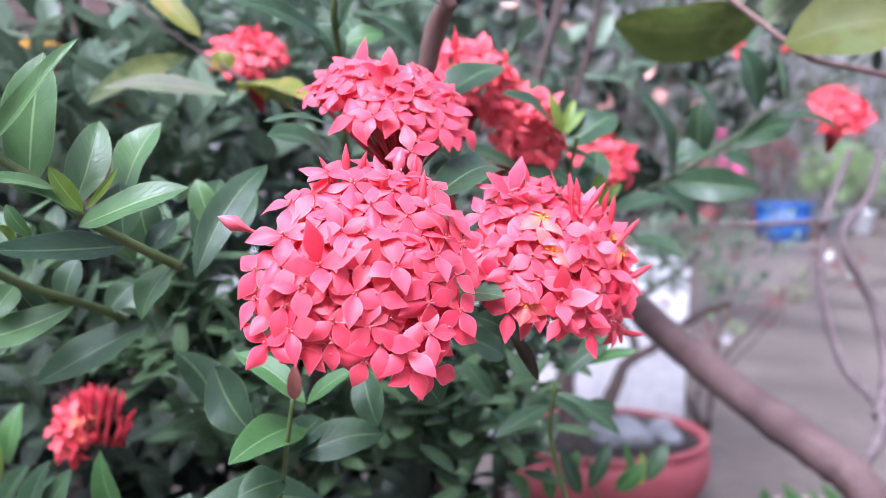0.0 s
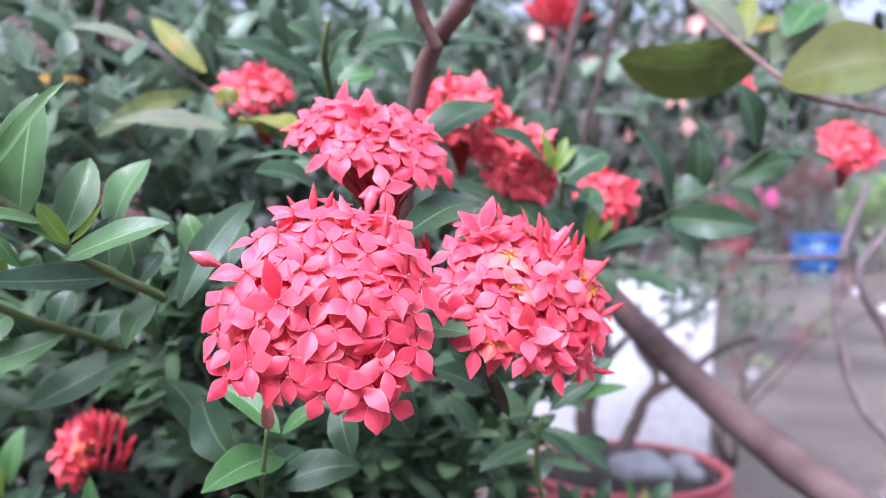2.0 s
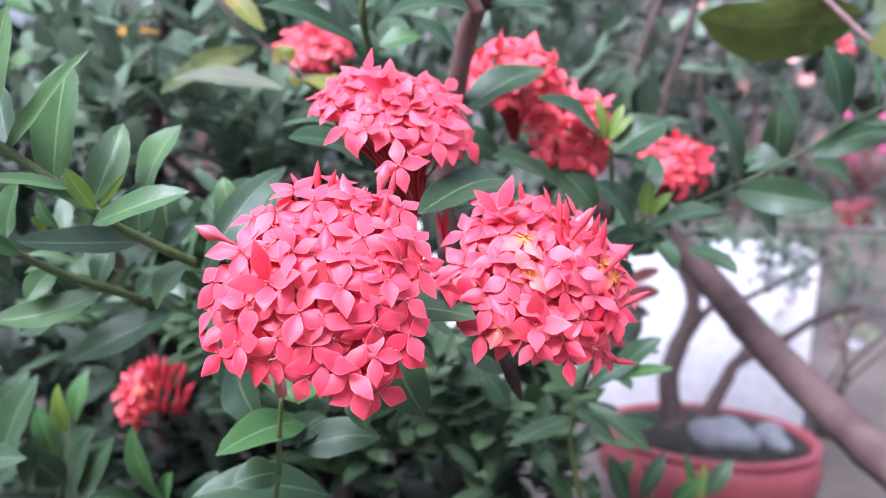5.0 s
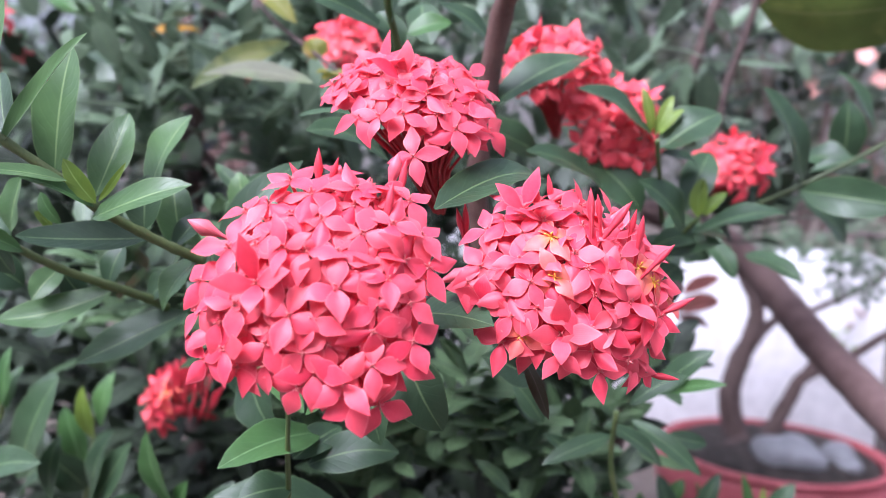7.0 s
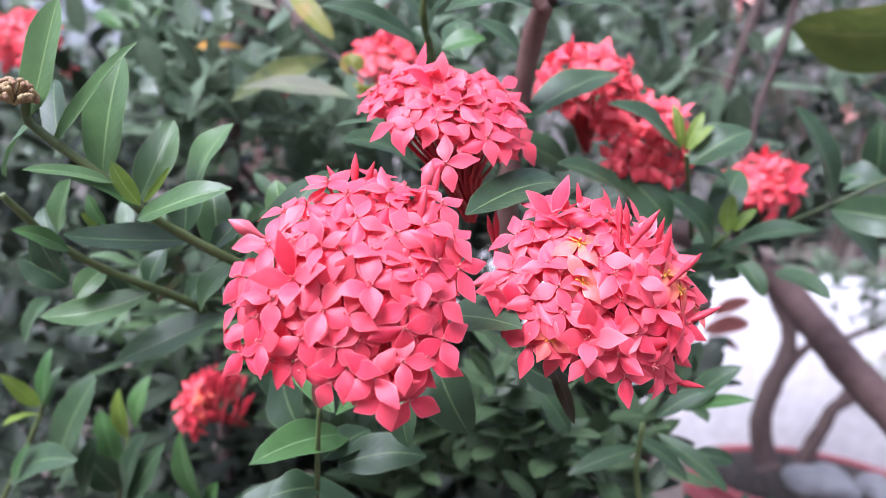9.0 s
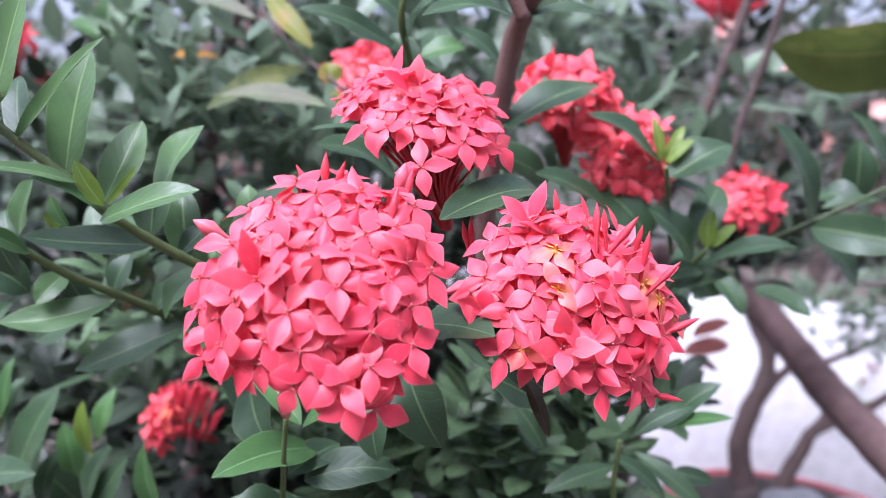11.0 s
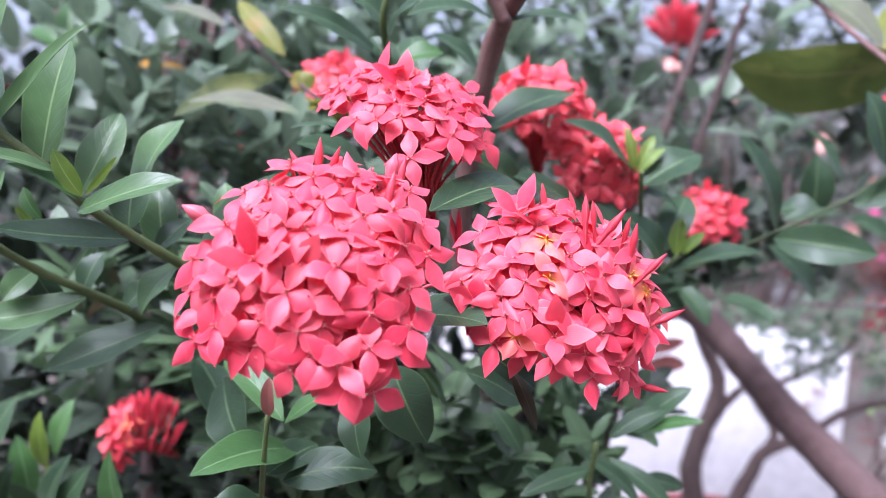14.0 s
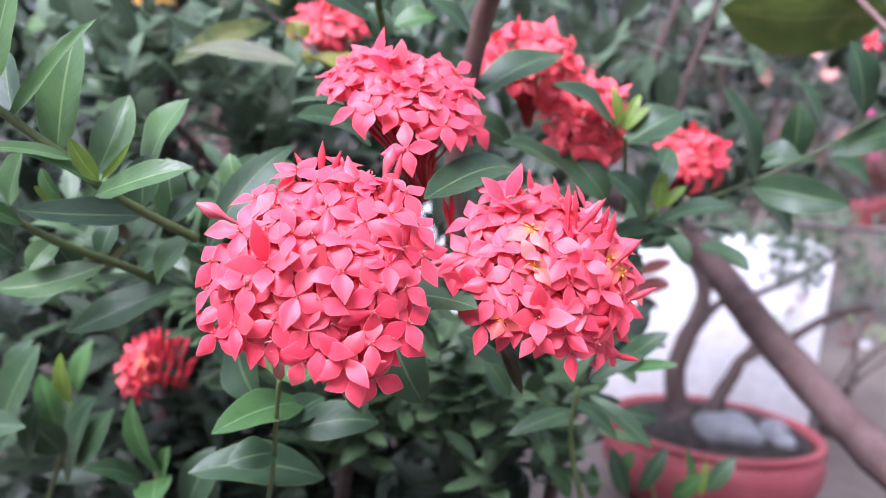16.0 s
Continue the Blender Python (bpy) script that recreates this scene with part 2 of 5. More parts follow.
def smooth_line(points, steps=6):
    """Catmull-Rom through the given points."""
    p = [Vector(q) for q in points]
    p = [p[0] * 2 - p[1]] + p + [p[-1] * 2 - p[-2]]
    line = []
    for i in range(1, len(p) - 2):
        for k in range(steps):
            t = k / steps
            a, b, c, d = p[i - 1:i + 3]
            line.append(0.5 * (2 * b + (c - a) * t + (2 * a - 5 * b + 4 * c - d) * t * t + (3 * b - a - 3 * c + d) * t ** 3))
    return line + [p[-2]]


def tube(bm, points, r0, r1, sides=8, rough=0.0, knots=0.0, seed=0):
    """A tapered, slightly uneven tube along a line; knots swell it at even distances."""
    rings, n = [], len(points)
    rnd = random.Random(seed)
    side = Vector((0.31, 0.87, 0.38))
    for i, p in enumerate(points):
        d = (points[min(i + 1, n - 1)] - points[max(i - 1, 0)]).normalized()
        a = d.cross(side).normalized()
        b = d.cross(a)
        r = r0 + (r1 - r0) * i / max(1, n - 1)
        if knots and i % 6 == 0:
            r *= 1 + knots
        rings.append([bm.verts.new(p + (a * math.cos(k * math.tau / sides) + b * math.sin(k * math.tau / sides)) * r * (1 + rough * rnd.uniform(-1, 1))) for k in range(sides)])
    for lo, hi in zip(rings, rings[1:]):
        for k in range(sides):
            bm.faces.new((lo[k], lo[(k + 1) % sides], hi[(k + 1) % sides], hi[k]))
    bm.faces.new(rings[0][::-1])
    bm.faces.new(rings[-1])
    return bm


def blade(bm, base, tip, width, up, curl=0.12, fold=0.25, wave=0.0, across=6, along=10, seed=0, full=0.95):
    """A leaf from base to tip: short stalk, pointed tip, a channel at the midrib, a bend along its length."""
    rnd = random.Random(seed)
    uv = bm.loops.layers.uv.verify()
    base, tip = Vector(base), Vector(tip)
    axis = tip - base
    length = axis.length
    axis.normalize()
    side = axis.cross(up).normalized()
    up = side.cross(axis).normalized()
    ph, bend = rnd.uniform(0, 6), rnd.uniform(-0.05, 0.05)
    grid = []
    for j in range(along + 1):
        v = j / along
        half = 0.5 * width * max(0.035 if j == 0 else 0.0, math.sin(math.pi * min(1, v ** full)) ** 0.66 * (1 - 0.06 * v)) if j < along else 0.0
        if j == 0:
            half = width * 0.03
        mid = base + axis * (length * v) + up * (length * curl * 4 * v * (1 - v) * (0.6 + 0.4 * v)) + side * (bend * length * math.sin(math.pi * v))
        row = []
        for i in range(across + 1):
            u = 2 * i / across - 1
            lift = fold * half * (abs(u) ** 1.2) + wave * half * math.sin(9 * v + ph + (2 if u > 0 else 0)) * u * u - 0.10 * half * max(0, abs(u) - 0.55)
            row.append((bm.verts.new(mid + side * (half * u * (1 - 0.12 * fold * abs(u))) + up * lift), (i / across, v)))
        grid.append(row)
    for lo, hi in zip(grid, grid[1:]):
        for i in range(across):
            quad = (lo[i], lo[i + 1], hi[i + 1], hi[i])
            f = bm.faces.new([q[0] for q in quad])
            for loop, q in zip(f.loops, quad):
                loop[uv].uv = q[1]


count = 0


def leaf(parent, base, tip, width, material, roll=0, curl=0.12, fold=0.25):
    global count
    count += 1
    axis = (Vector(tip) - Vector(base)).normalized()
    up = Matrix.Rotation(radians(roll + 9 * math.sin(count * 2.3)), 3, axis) @ Vector((0.0, -0.70, 0.71))
    bm = bmesh.new()
    blade(bm, base, tip, width * 1.20, up, curl, fold, 0.10, seed=count)
    return part("leaf", bm, material, parent)


def branch(points, r0, r1, material):
    bm = tube(bmesh.new(), smooth_line(points, 6), r0, r1, 8, 0.05, 0.14)
    return part("branch", bm, material, shrub)


def flower_mesh(kind, seed, petal, heart):
    """Four pointed petals round a small throat, on a thin tube that runs back from it; about 24 mm across."""
    rnd = random.Random(seed)
    bm = bmesh.new()
    uv = bm.loops.layers.uv.verify()
    rise = rnd.uniform(-0.16, 0.14)
    for k in range(4):
        turn = math.pi / 2 * k + rnd.uniform(-0.16, 0.16)
        long, wide = 0.0147 * rnd.uniform(0.9, 1.1), 0.0091 * rnd.uniform(0.88, 1.1)
        lift, droop, twist = rise + rnd.uniform(-0.20, 0.42), rnd.uniform(0.05, 0.60), rnd.uniform(-0.6, 0.6)
        crease, hook = rnd.uniform(-0.45, 0.55), rnd.uniform(-0.35, 0.50)
        if kind == "half":
            lift += 0.9
        c, s = math.cos(turn), math.sin(turn)
        grid = []
        for j in range(9):
            v = j / 8
            half = 0.5 * wide * (0.15 + 0.85 * math.sin(math.pi / 2 * v / 0.48) ** 1.1 if v < 0.48 else ((1 - v) / 0.52) ** 0.95 * (1 + 0.25 * (v - 0.48)))
            row = []
            for i in range(5):
                u = i / 2 - 1
                x = 0.0007 + long * v
                z = long * (lift * v - droop * v * v * 0.75 - hook * max(0.0, v - 0.7)) + crease * half * abs(u) - 0.35 * half * max(0, abs(u) - 0.5) + twist * half * u * v
                y = half * u
                row.append((bm.verts.new((c * x - s * y, s * x + c * y, z)), (i / 4, v)))
            grid.append(row)
        for lo, hi in zip(grid, grid[1:]):
            for i in range(4):
                quad = (lo[i], lo[i + 1], hi[i + 1], hi[i])
                f = bm.faces.new([q[0] for q in quad])
                for loop, q in zip(f.loops, quad):
                    loop[uv].uv = q[1]
    petals = len(bm.faces)
    tube(bm, [Vector((0, 0, -0.013)), Vector((0, 0, -0.006)), Vector((0, 0, 0.0002))], 0.0006, 0.0010, 6)
    for k in range(4):
        a = math.pi / 2 * (k + 0.5) + rnd.uniform(-0.3, 0.3)
        d = Vector((math.cos(a), math.sin(a), 0))
        long = 0.0034 if kind == "peach" else 0.0019
        tube(bm, [Vector((0, 0, 0)), d * long * 0.5 + Vector((0, 0, 0.0010)), d * long + Vector((0, 0, 0.0011))], 0.00024, 0.00042 if kind == "peach" else 0.00034, 5)
    tube(bm, [Vector((0, 0, 0)), Vector((rnd.uniform(-0.0005, 0.0005), 0, 0.0022)), Vector((rnd.uniform(-0.0008, 0.0008), 0.0003, 0.0033))], 0.0003, 0.00042, 5)
    for i, f in enumerate(bm.faces):
        f.material_index = 0 if i < petals else 1
    return mesh_of("flower", bm, petal, heart)


def bud_mesh(seed, long=0.0125, wide=0.0021, material=None):
    """A closed, pointed bud on its tube."""
    rnd = random.Random(seed)
    bm = bmesh.new()
    uv = bm.loops.layers.uv.verify()
    prof = [(-0.014, 0.0006), (-0.004, 0.0010), (0.0, wide * 0.62), (long * 0.3, wide), (long * 0.6, wide * 0.8), (long * 0.85, wide * 0.36), (long, 0.0001)]
    bend = rnd.uniform(-0.12, 0.12)
    rings = []
    for j, (z, r) in enumerate(prof):
        rings.append([(bm.verts.new((r * (1 + 0.12 * math.cos(4 * a)) * math.cos(a) + bend * z * z * 30, r * (1 + 0.12 * math.cos(4 * a)) * math.sin(a), z)), (k / 8, j / 6)) for k in range(8) for a in (k * math.tau / 8 + z * 40,)])
    for lo, hi in zip(rings, rings[1:]):
        for k in range(8):
            quad = (lo[k], lo[(k + 1) % 8], hi[(k + 1) % 8], hi[k])
            f = bm.faces.new([q[0] for q in quad])
            for loop, q in zip(f.loops, quad):
                loop[uv].uv = q[1]
    return mesh_of("bud", bm, material or BUD)


OPEN = [flower_mesh("open", 10 + k, PETAL, STAMEN) for k in range(14)]
HALF = [flower_mesh("half", 30 + k, PETAL, STAMEN) for k in range(2)]
CREAM = [flower_mesh("peach", 40 + k, PEACH, POLLEN) for k in range(3)]
FAR_OPEN = [flower_mesh("open", 50 + k, DEEP, STAMEN) for k in range(4)]
WARM = [flower_mesh("open", 70 + k, ORANGE, POLLEN) for k in range(2)]
BUDS = [bud_mesh(60 + k, 0.0135, 0.0019) for k in range(4)]
FAT_BUD = bud_mesh(65, 0.0118, 0.0035, BLUSH)


def dome_axes(axis):
    a = Vector(axis).normalized()
    x = a.cross(Vector((0, 0, 1))).normalized()
    return x, a.cross(x), a


def flower_head(centre, radius, axis, squash, widest, root, fixed=(), peach=(), spacing=0.0116, seed=1, label="", kinds=None, buds=(), size=1.0, tilt=0.40, fat=()):
    """A dome of small flowers. fixed: (turn round the axis, degrees from it, spin) of flowers of a known place; the gaps between them fill up."""
    rnd = random.Random(seed)
    x, y, a = dome_axes(axis)
    centre, root = Vector(centre), Vector(root)

    def spot(turn, off, lift=0.0):
        t, o = radians(turn), radians(off)
        n = (x * math.cos(t) + y * math.sin(t)) * math.sin(o) + a * math.cos(o)
        place = centre + radius * (1 + lift) * ((x * math.cos(t) + y * math.sin(t)) * math.sin(o) + a * (squash * math.cos(o)))
        normal = (((x * math.cos(t) + y * math.sin(t)) * math.sin(o) * squash + a * (math.cos(o) + 0.06)) * 0.9 + Vector((0.03, -0.24, 0.30))).normalized()
        away = (x * math.cos(t) + y * math.sin(t)) * math.cos(o) - a * math.sin(o)
        return place, normal, (away - normal * away.dot(normal)).normalized()

    rows = [(*spot(t, o, 0.01 + 0.02 * math.sin(i * 2.1)), spin, i in peach) for i, (t, o, spin) in enumerate(fixed)]
    known = [r[0] for r in rows]

    def enclosed(place, normal):
        """True where known flowers stand on all sides of a place."""
        e = normal.cross(Vector((0.3, 0.1, 0.9))).normalized()
        f = normal.cross(e)
        turns = sorted(math.atan2((q - place).dot(f), (q - place).dot(e)) for q in known if (q - place).length < 0.040)
        return len(turns) > 2 and max(b - c for b, c in zip(turns[1:] + [turns[0] + math.tau], turns)) < 3.25

    k, tries = len(rows), 2600
    for i in range(tries):
        off = math.degrees(math.acos(1 - (i + 0.5) / tries * (1 - math.cos(radians(widest)))))
        row = (*spot((i * 137.508) % 360 + rnd.uniform(-3, 3), off + rnd.uniform(-2, 2), rnd.uniform(-0.16, 0.03)), rnd.uniform(0, 90), False)
        if known and not enclosed(row[0], row[1]):
            continue
        near = min(((row[0] - r[0]).length for r in rows), default=1)
        if near > spacing * rnd.uniform(0.88, 1.1):
            rows.append(row)
    stalks = bmesh.new()
    for j, (place, normal, away, spin, pale) in enumerate(rows):
        back = place - normal * 0.012 * size
        mid = back.lerp(root, 0.45) + (centre - back) * 0.12
        tube(stalks, [root + Vector((rnd.uniform(-1, 1), rnd.uniform(-1, 1), rnd.uniform(-1, 1))) * 0.003, mid, back], 0.0010 * size, 0.0008 * size, 5)
    head = part("flower_head", stalks, TUBE, shrub, label)
    kinds = kinds or OPEN
    for j, (place, normal, away, spin, pale) in enumerate(rows):
        n = normal if j < k else (normal + Vector((rnd.uniform(-1, 1), rnd.uniform(-1, 1), rnd.uniform(-1, 1))) * tilt).normalized()
        n = (n + Vector((rnd.uniform(-1, 1), rnd.uniform(-1, 1), rnd.uniform(-1, 1))) * 0.14).normalized()
        e = (away - n * away.dot(n)).normalized()
        m = Matrix((e, n.cross(e), n)).transposed().to_4x4()
        m.translation = place
        me = CREAM[j % len(CREAM)] if pale else (kinds[rnd.randrange(len(kinds))] if rnd.random() > 0.04 or j < k else HALF[j % 2])
        s = size * rnd.uniform(0.9, 1.08)
        part("flower", me, None, head, m=m @ Matrix.Rotation(radians(spin), 4, "Z") @ Matrix.Scale(s, 4))
    for j, (place, tip) in enumerate(fat):
        place, tip = Vector(place), Vector(tip)
        m = (tip - place).to_track_quat("Z", "Y").to_matrix().to_4x4()
        m.translation = place
        part("bud", FAT_BUD, None, head, "plump pale-pink bud about to open", m=m)
    for j, (place, n) in enumerate(buds):
        place, n = Vector(place), (Vector(n) - Vector(place)).normalized()
        m = n.to_track_quat("Z", "Y").to_matrix().to_4x4()
        m.translation = place
        part("bud", BUDS[j % len(BUDS)], None, head, m=m @ Matrix.Scale(size * rnd.uniform(0.9, 1.15), 4))
    return head


def bud_ring(centre, axis, radius, number, first, last, rise=0.004):
    """Buds that stand out all round between two angles from the axis."""
    x, y, a = dome_axes(axis)
    rows = []
    for k in range(number):
        t, o = k * 2.4, radians(first + (last - first) * ((k * 7) % number) / number)
        n = (x * math.cos(t) + y * math.sin(t)) * math.sin(o) + a * math.cos(o)
        rows.append((Vector(centre) + n * radius, Vector(centre) + n * (radius + 0.01) + Vector((0, 0, rise))))
    return rows


def sprig(bm, start, d, long, leaf_long, pairs, rnd, seed):
    """Opposite leaves in crossed pairs along a short shoot, all in the given mesh."""
    d = d.normalized()
    a = d.cross(Vector((rnd.uniform(-1, 1), rnd.uniform(-1, 1), 0.3))).normalized()
    b = d.cross(a)
    for k in range(pairs):
        p = start + d * (long * k / max(1, pairs - 1))
        e = a if k % 2 else b
        for sgn in (-1, 1):
            out = (e * sgn + d * rnd.uniform(0.5, 1.3)).normalized()
            ll = leaf_long * rnd.uniform(0.7, 1.1) * (0.75 if k == pairs - 1 else 1)
            tip = p + out * ll + Vector((0, 0, -0.15 * ll))
            up = (d * 0.8 + Vector((0, -0.2, 0.6))).normalized()
            blade(bm, p, tip, ll * rnd.uniform(0.32, 0.42), up, rnd.uniform(-0.05, 0.14), 0.2, 0.05, 4, 7, seed + k)


def foliage(name, parent, material, regions, seed, leaf_long, long, pairs=3, up=0.9, open_to=None, tag=None):
    """Shoots with leaves filling ellipsoids (centre, radii, number); joined into one mesh."""
    rnd = random.Random(seed)
    bm = bmesh.new()
    whole = bpy.data.meshes.new(name)
    for centre, radii, number in regions:
        for i in range(number):
            while True:
                q = Vector((rnd.uniform(-1, 1), rnd.uniform(-1, 1), rnd.uniform(-1, 1)))
                if q.length < 1:
                    break
            p = Vector(centre) + Vector((q.x * radii[0], q.y * radii[1], q.z * radii[2]))
            if open_to and open_to(p):
                continue
            d = Vector((rnd.uniform(-1, 1), rnd.uniform(-1, 0.3), rnd.uniform(-0.1, 1) + up))
            sprig(bm, p, d, long * rnd.uniform(0.7, 1.2), leaf_long, pairs, rnd, i)
    ob = part(name, bm, material, parent)
    return tagged(ob, kind="stuff")


GROUND = -0.12

# ---- ground, wall and fence ----
bm = bmesh.new()
bmesh.ops.create_grid(bm, x_segments=4, y_segments=4, size=150)
ground = tagged(new("ground", mesh_of("ground", bm, PAVING)), "worn grey concrete paving, damp in patches", "ground", kind="structure")
ground.location = (0, 60, GROUND)


def box(bm, lo, hi, bevel=0.01):
    m = bmesh.ops.create_cube(bm, size=1.0, matrix=Matrix.Translation([(a + b) / 2 for a, b in zip(lo, hi)]) @ Matrix.Diagonal((*[b - a for a, b in zip(lo, hi)], 1)))
    if bevel:
        edges = list({e for v in m["verts"] for e in v.link_edges})
        bmesh.ops.bevel(bm, geom=edges, offset=bevel, segments=2, affect="EDGES", profile=0.6)
    return bm


wall = tagged(new("wall_far", mesh_of("wall_far", box(bmesh.new(), (-8, 14.0, GROUND), (16, 14.2, 3.6), 0.02), WALL)), "pale weathered plaster wall behind the yard", "wall", kind="structure")

# Added out of view behind the camera: blocks low sky, bounces fill onto leaves.
fill_wall = tagged(new("wall_unseen_fill", mesh_of("wall_unseen_fill", box(bmesh.new(), (-7, -2.9, GROUND), (9, -2.6, 3.0), 0.02), WHITE)), "unseen white wall added behind the camera for fill light", "wall", kind="structure")

fence = thing("fence", "reddish-brown wooden slat fence behind the shrub", "fence", (-1.11, 2.45, GROUND))
for i in range(9):
    bm = box(bmesh.new(), (-0.026, -0.011, 0), (0.026, 0.011, 1.55 + 0.02 * math.sin(i * 2.3)), 0.004)
    part("slat", bm, FENCE, fence, m=pose(-0.27 + i * 0.066, 0, 0, 0, 0.6 * math.sin(i * 1.7), 0))
for z in (0.35, 1.2):
    part("rail", box(bmesh.new(), (-0.32, 0.013, z), (0.32, 0.045, z + 0.06), 0.004), FENCE, fence)

# ---- the ixora shrub ----
shrub = thing("ixora_shrub", "flowering shrub with coral-red flower heads and dark glossy leaves", "shrub", (0, 0, 0))
upper_branch = branch([(-0.153, 0.462, 0.833), (-0.162, 0.447, 0.842), (-0.174, 0.434, 0.852), (-0.189, 0.418, 0.866), (-0.201, 0.405, 0.882), (-0.219, 0.392, 0.899), (-0.232, 0.385, 0.911), (-0.229, 0.380, 0.921), (-0.224, 0.377, 0.926)], 0.003, 0.0022, GREEN_STEM)
leaf(upper_branch, (-0.232, 0.386, 0.914), (-0.212, 0.385, 0.974), 0.0212, LIGHT, 8, 0.05, 0.3)
leaf(upper_branch, (-0.224, 0.392, 0.897), (-0.177, 0.400, 0.954), 0.0113, LIGHT, 15, 0.06, 0.6)
leaf(upper_branch, (-0.216, 0.420, 0.881), (-0.209, 0.430, 0.951), 0.0281, LIGHT, -5, 0.06, 0.3)
leaf(upper_branch, (-0.185, 0.412, 0.869), (-0.198, 0.405, 0.892), 0.0091, YOUNG, 0, 0.05, 0.3)
leaf(upper_branch, (-0.184, 0.413, 0.870), (-0.166, 0.412, 0.891), 0.0035, YOUNG, 60, 0.05, 0.3)
leaf(upper_branch, (-0.195, 0.425, 0.871), (-0.190, 0.450, 0.916), 0.0194, LIGHT, 10, 0.08, 0.3)
leaf(upper_branch, (-0.182, 0.455, 0.871), (-0.162, 0.468, 0.916), 0.0259, LIGHT, -10, 0.08, 0.3)
leaf(upper_branch, (-0.188, 0.413, 0.861), (-0.131, 0.416, 0.881), 0.0176, LIGHT, 5, 0.1, 0.3)
leaf(upper_branch, (-0.187, 0.413, 0.867), (-0.208, 0.385, 0.883), 0.0087, MID, 0, 0.1, 0.3)
leaf(upper_branch, (-0.194, 0.402, 0.881), (-0.218, 0.365, 0.887), 0.0090, LIGHT, 0, 0.08, 0.3)
leaf(upper_branch, (-0.177, 0.445, 0.847), (-0.230, 0.405, 0.850), 0.0205, LEAF, 0, -0.04, 0.3)
leaf(upper_branch, (-0.176, 0.440, 0.852), (-0.181, 0.452, 0.882), 0.0197, LEAF, 0, 0.1, 0.3)
leaf(upper_branch, (-0.172, 0.470, 0.837), (-0.186, 0.485, 0.878), 0.0204, LIGHT, 10, 0.1, 0.3)
leaf(upper_branch, (-0.155, 0.462, 0.835), (-0.172, 0.450, 0.804), 0.0215, LIGHT, 10, 0.12, 0.3)
leaf(upper_branch, (-0.246, 0.430, 0.879), (-0.259, 0.435, 0.846), 0.0213, LIGHT, 0, 0.08, 0.3)
leaf(upper_branch, (-0.236, 0.440, 0.850), (-0.239, 0.430, 0.860), 0.0064, YOUNG, 0, 0.1, 0.3)
leaf(upper_branch, (-0.234, 0.430, 0.871), (-0.221, 0.430, 0.854), 0.0082, MID, 20, 0.1, 0.3)
leaf(upper_branch, (-0.227, 0.400, 0.899), (-0.251, 0.425, 0.936), 0.0139, LEAF, 0, 0.08, 0.3)
leaf(upper_branch, (-0.171, 0.460, 0.840), (-0.158, 0.475, 0.860), 0.0132, LEAF, 10, 0.1, 0.3)
leaf(upper_branch, (-0.236, 0.390, 0.909), (-0.262, 0.400, 0.880), 0.0147, LIGHT, 0, 0.1, 0.3)
lower_branch = branch([(-0.202, 0.500, 0.793), (-0.207, 0.488, 0.801), (-0.220, 0.466, 0.813), (-0.237, 0.447, 0.825), (-0.251, 0.424, 0.842), (-0.257, 0.405, 0.860), (-0.261, 0.395, 0.871)], 0.003, 0.0021, GREEN_STEM)
leaf(lower_branch, (-0.243, 0.425, 0.838), (-0.255, 0.395, 0.852), 0.0105, MID, -20, 0.1, 0.3)
leaf(lower_branch, (-0.217, 0.465, 0.809), (-0.270, 0.430, 0.795), 0.0195, LIGHT, -10, -0.06, 0.3)
leaf(lower_branch, (-0.187, 0.500, 0.791), (-0.241, 0.460, 0.763), 0.0252, LEAF, -5, -0.06, 0.3)
leaf(lower_branch, (-0.255, 0.490, 0.798), (-0.298, 0.490, 0.769), 0.0223, LEAF, 0, -0.1, 0.3)
leaf(lower_branch, (-0.248, 0.460, 0.822), (-0.233, 0.475, 0.795), 0.0139, LEAF, 10, 0.1, 0.3)
leaf(lower_branch, (-0.266, 0.440, 0.839), (-0.284, 0.450, 0.859), 0.0135, LEAF, 0, 0.1, 0.3)
leaf(lower_branch, (-0.248, 0.460, 0.822), (-0.252, 0.440, 0.806), 0.0149, LIGHT, -20, 0.1, 0.3)
leaf(lower_branch, (-0.259, 0.415, 0.850), (-0.254, 0.430, 0.823), 0.0160, LEAF, 10, 0.1, 0.3)
leaf(lower_branch, (-0.230, 0.480, 0.809), (-0.224, 0.490, 0.834), 0.0157, LEAF, 10, 0.1, 0.3)
leaf(lower_branch, (-0.208, 0.490, 0.800), (-0.193, 0.500, 0.817), 0.0158, LEAF, 10, 0.1, 0.3)
leaf(lower_branch, (-0.313, 0.460, 0.824), (-0.292, 0.480, 0.804), 0.0217, LEAF, 10, 0.1, 0.3)
leaf(lower_branch, (-0.320, 0.470, 0.765), (-0.296, 0.470, 0.798), 0.0183, LEAF, 10, 0.1, 0.3)
middle_branch = branch([(-0.025, 0.645, 0.815), (-0.025, 0.617, 0.881), (-0.005, 0.573, 0.983), (0.021, 0.532, 1.018), (0.035, 0.516, 1.037), (0.052, 0.501, 1.060)], 0.0080, 0.0056, PURPLE_STEM)
leaf(middle_branch, (-0.000, 0.550, 0.995), (-0.043, 0.494, 0.984), 0.0155, LEAF, -10, 0.12, 0.25)
leaf(middle_branch, (0.005, 0.551, 0.995), (0.056, 0.567, 0.998), 0.0141, LEAF, -15, 0.12, 0.25)
leaf(middle_branch, (-0.012, 0.590, 0.929), (0.048, 0.633, 0.964), 0.0299, LEAF, 0, 0.12, 0.25)
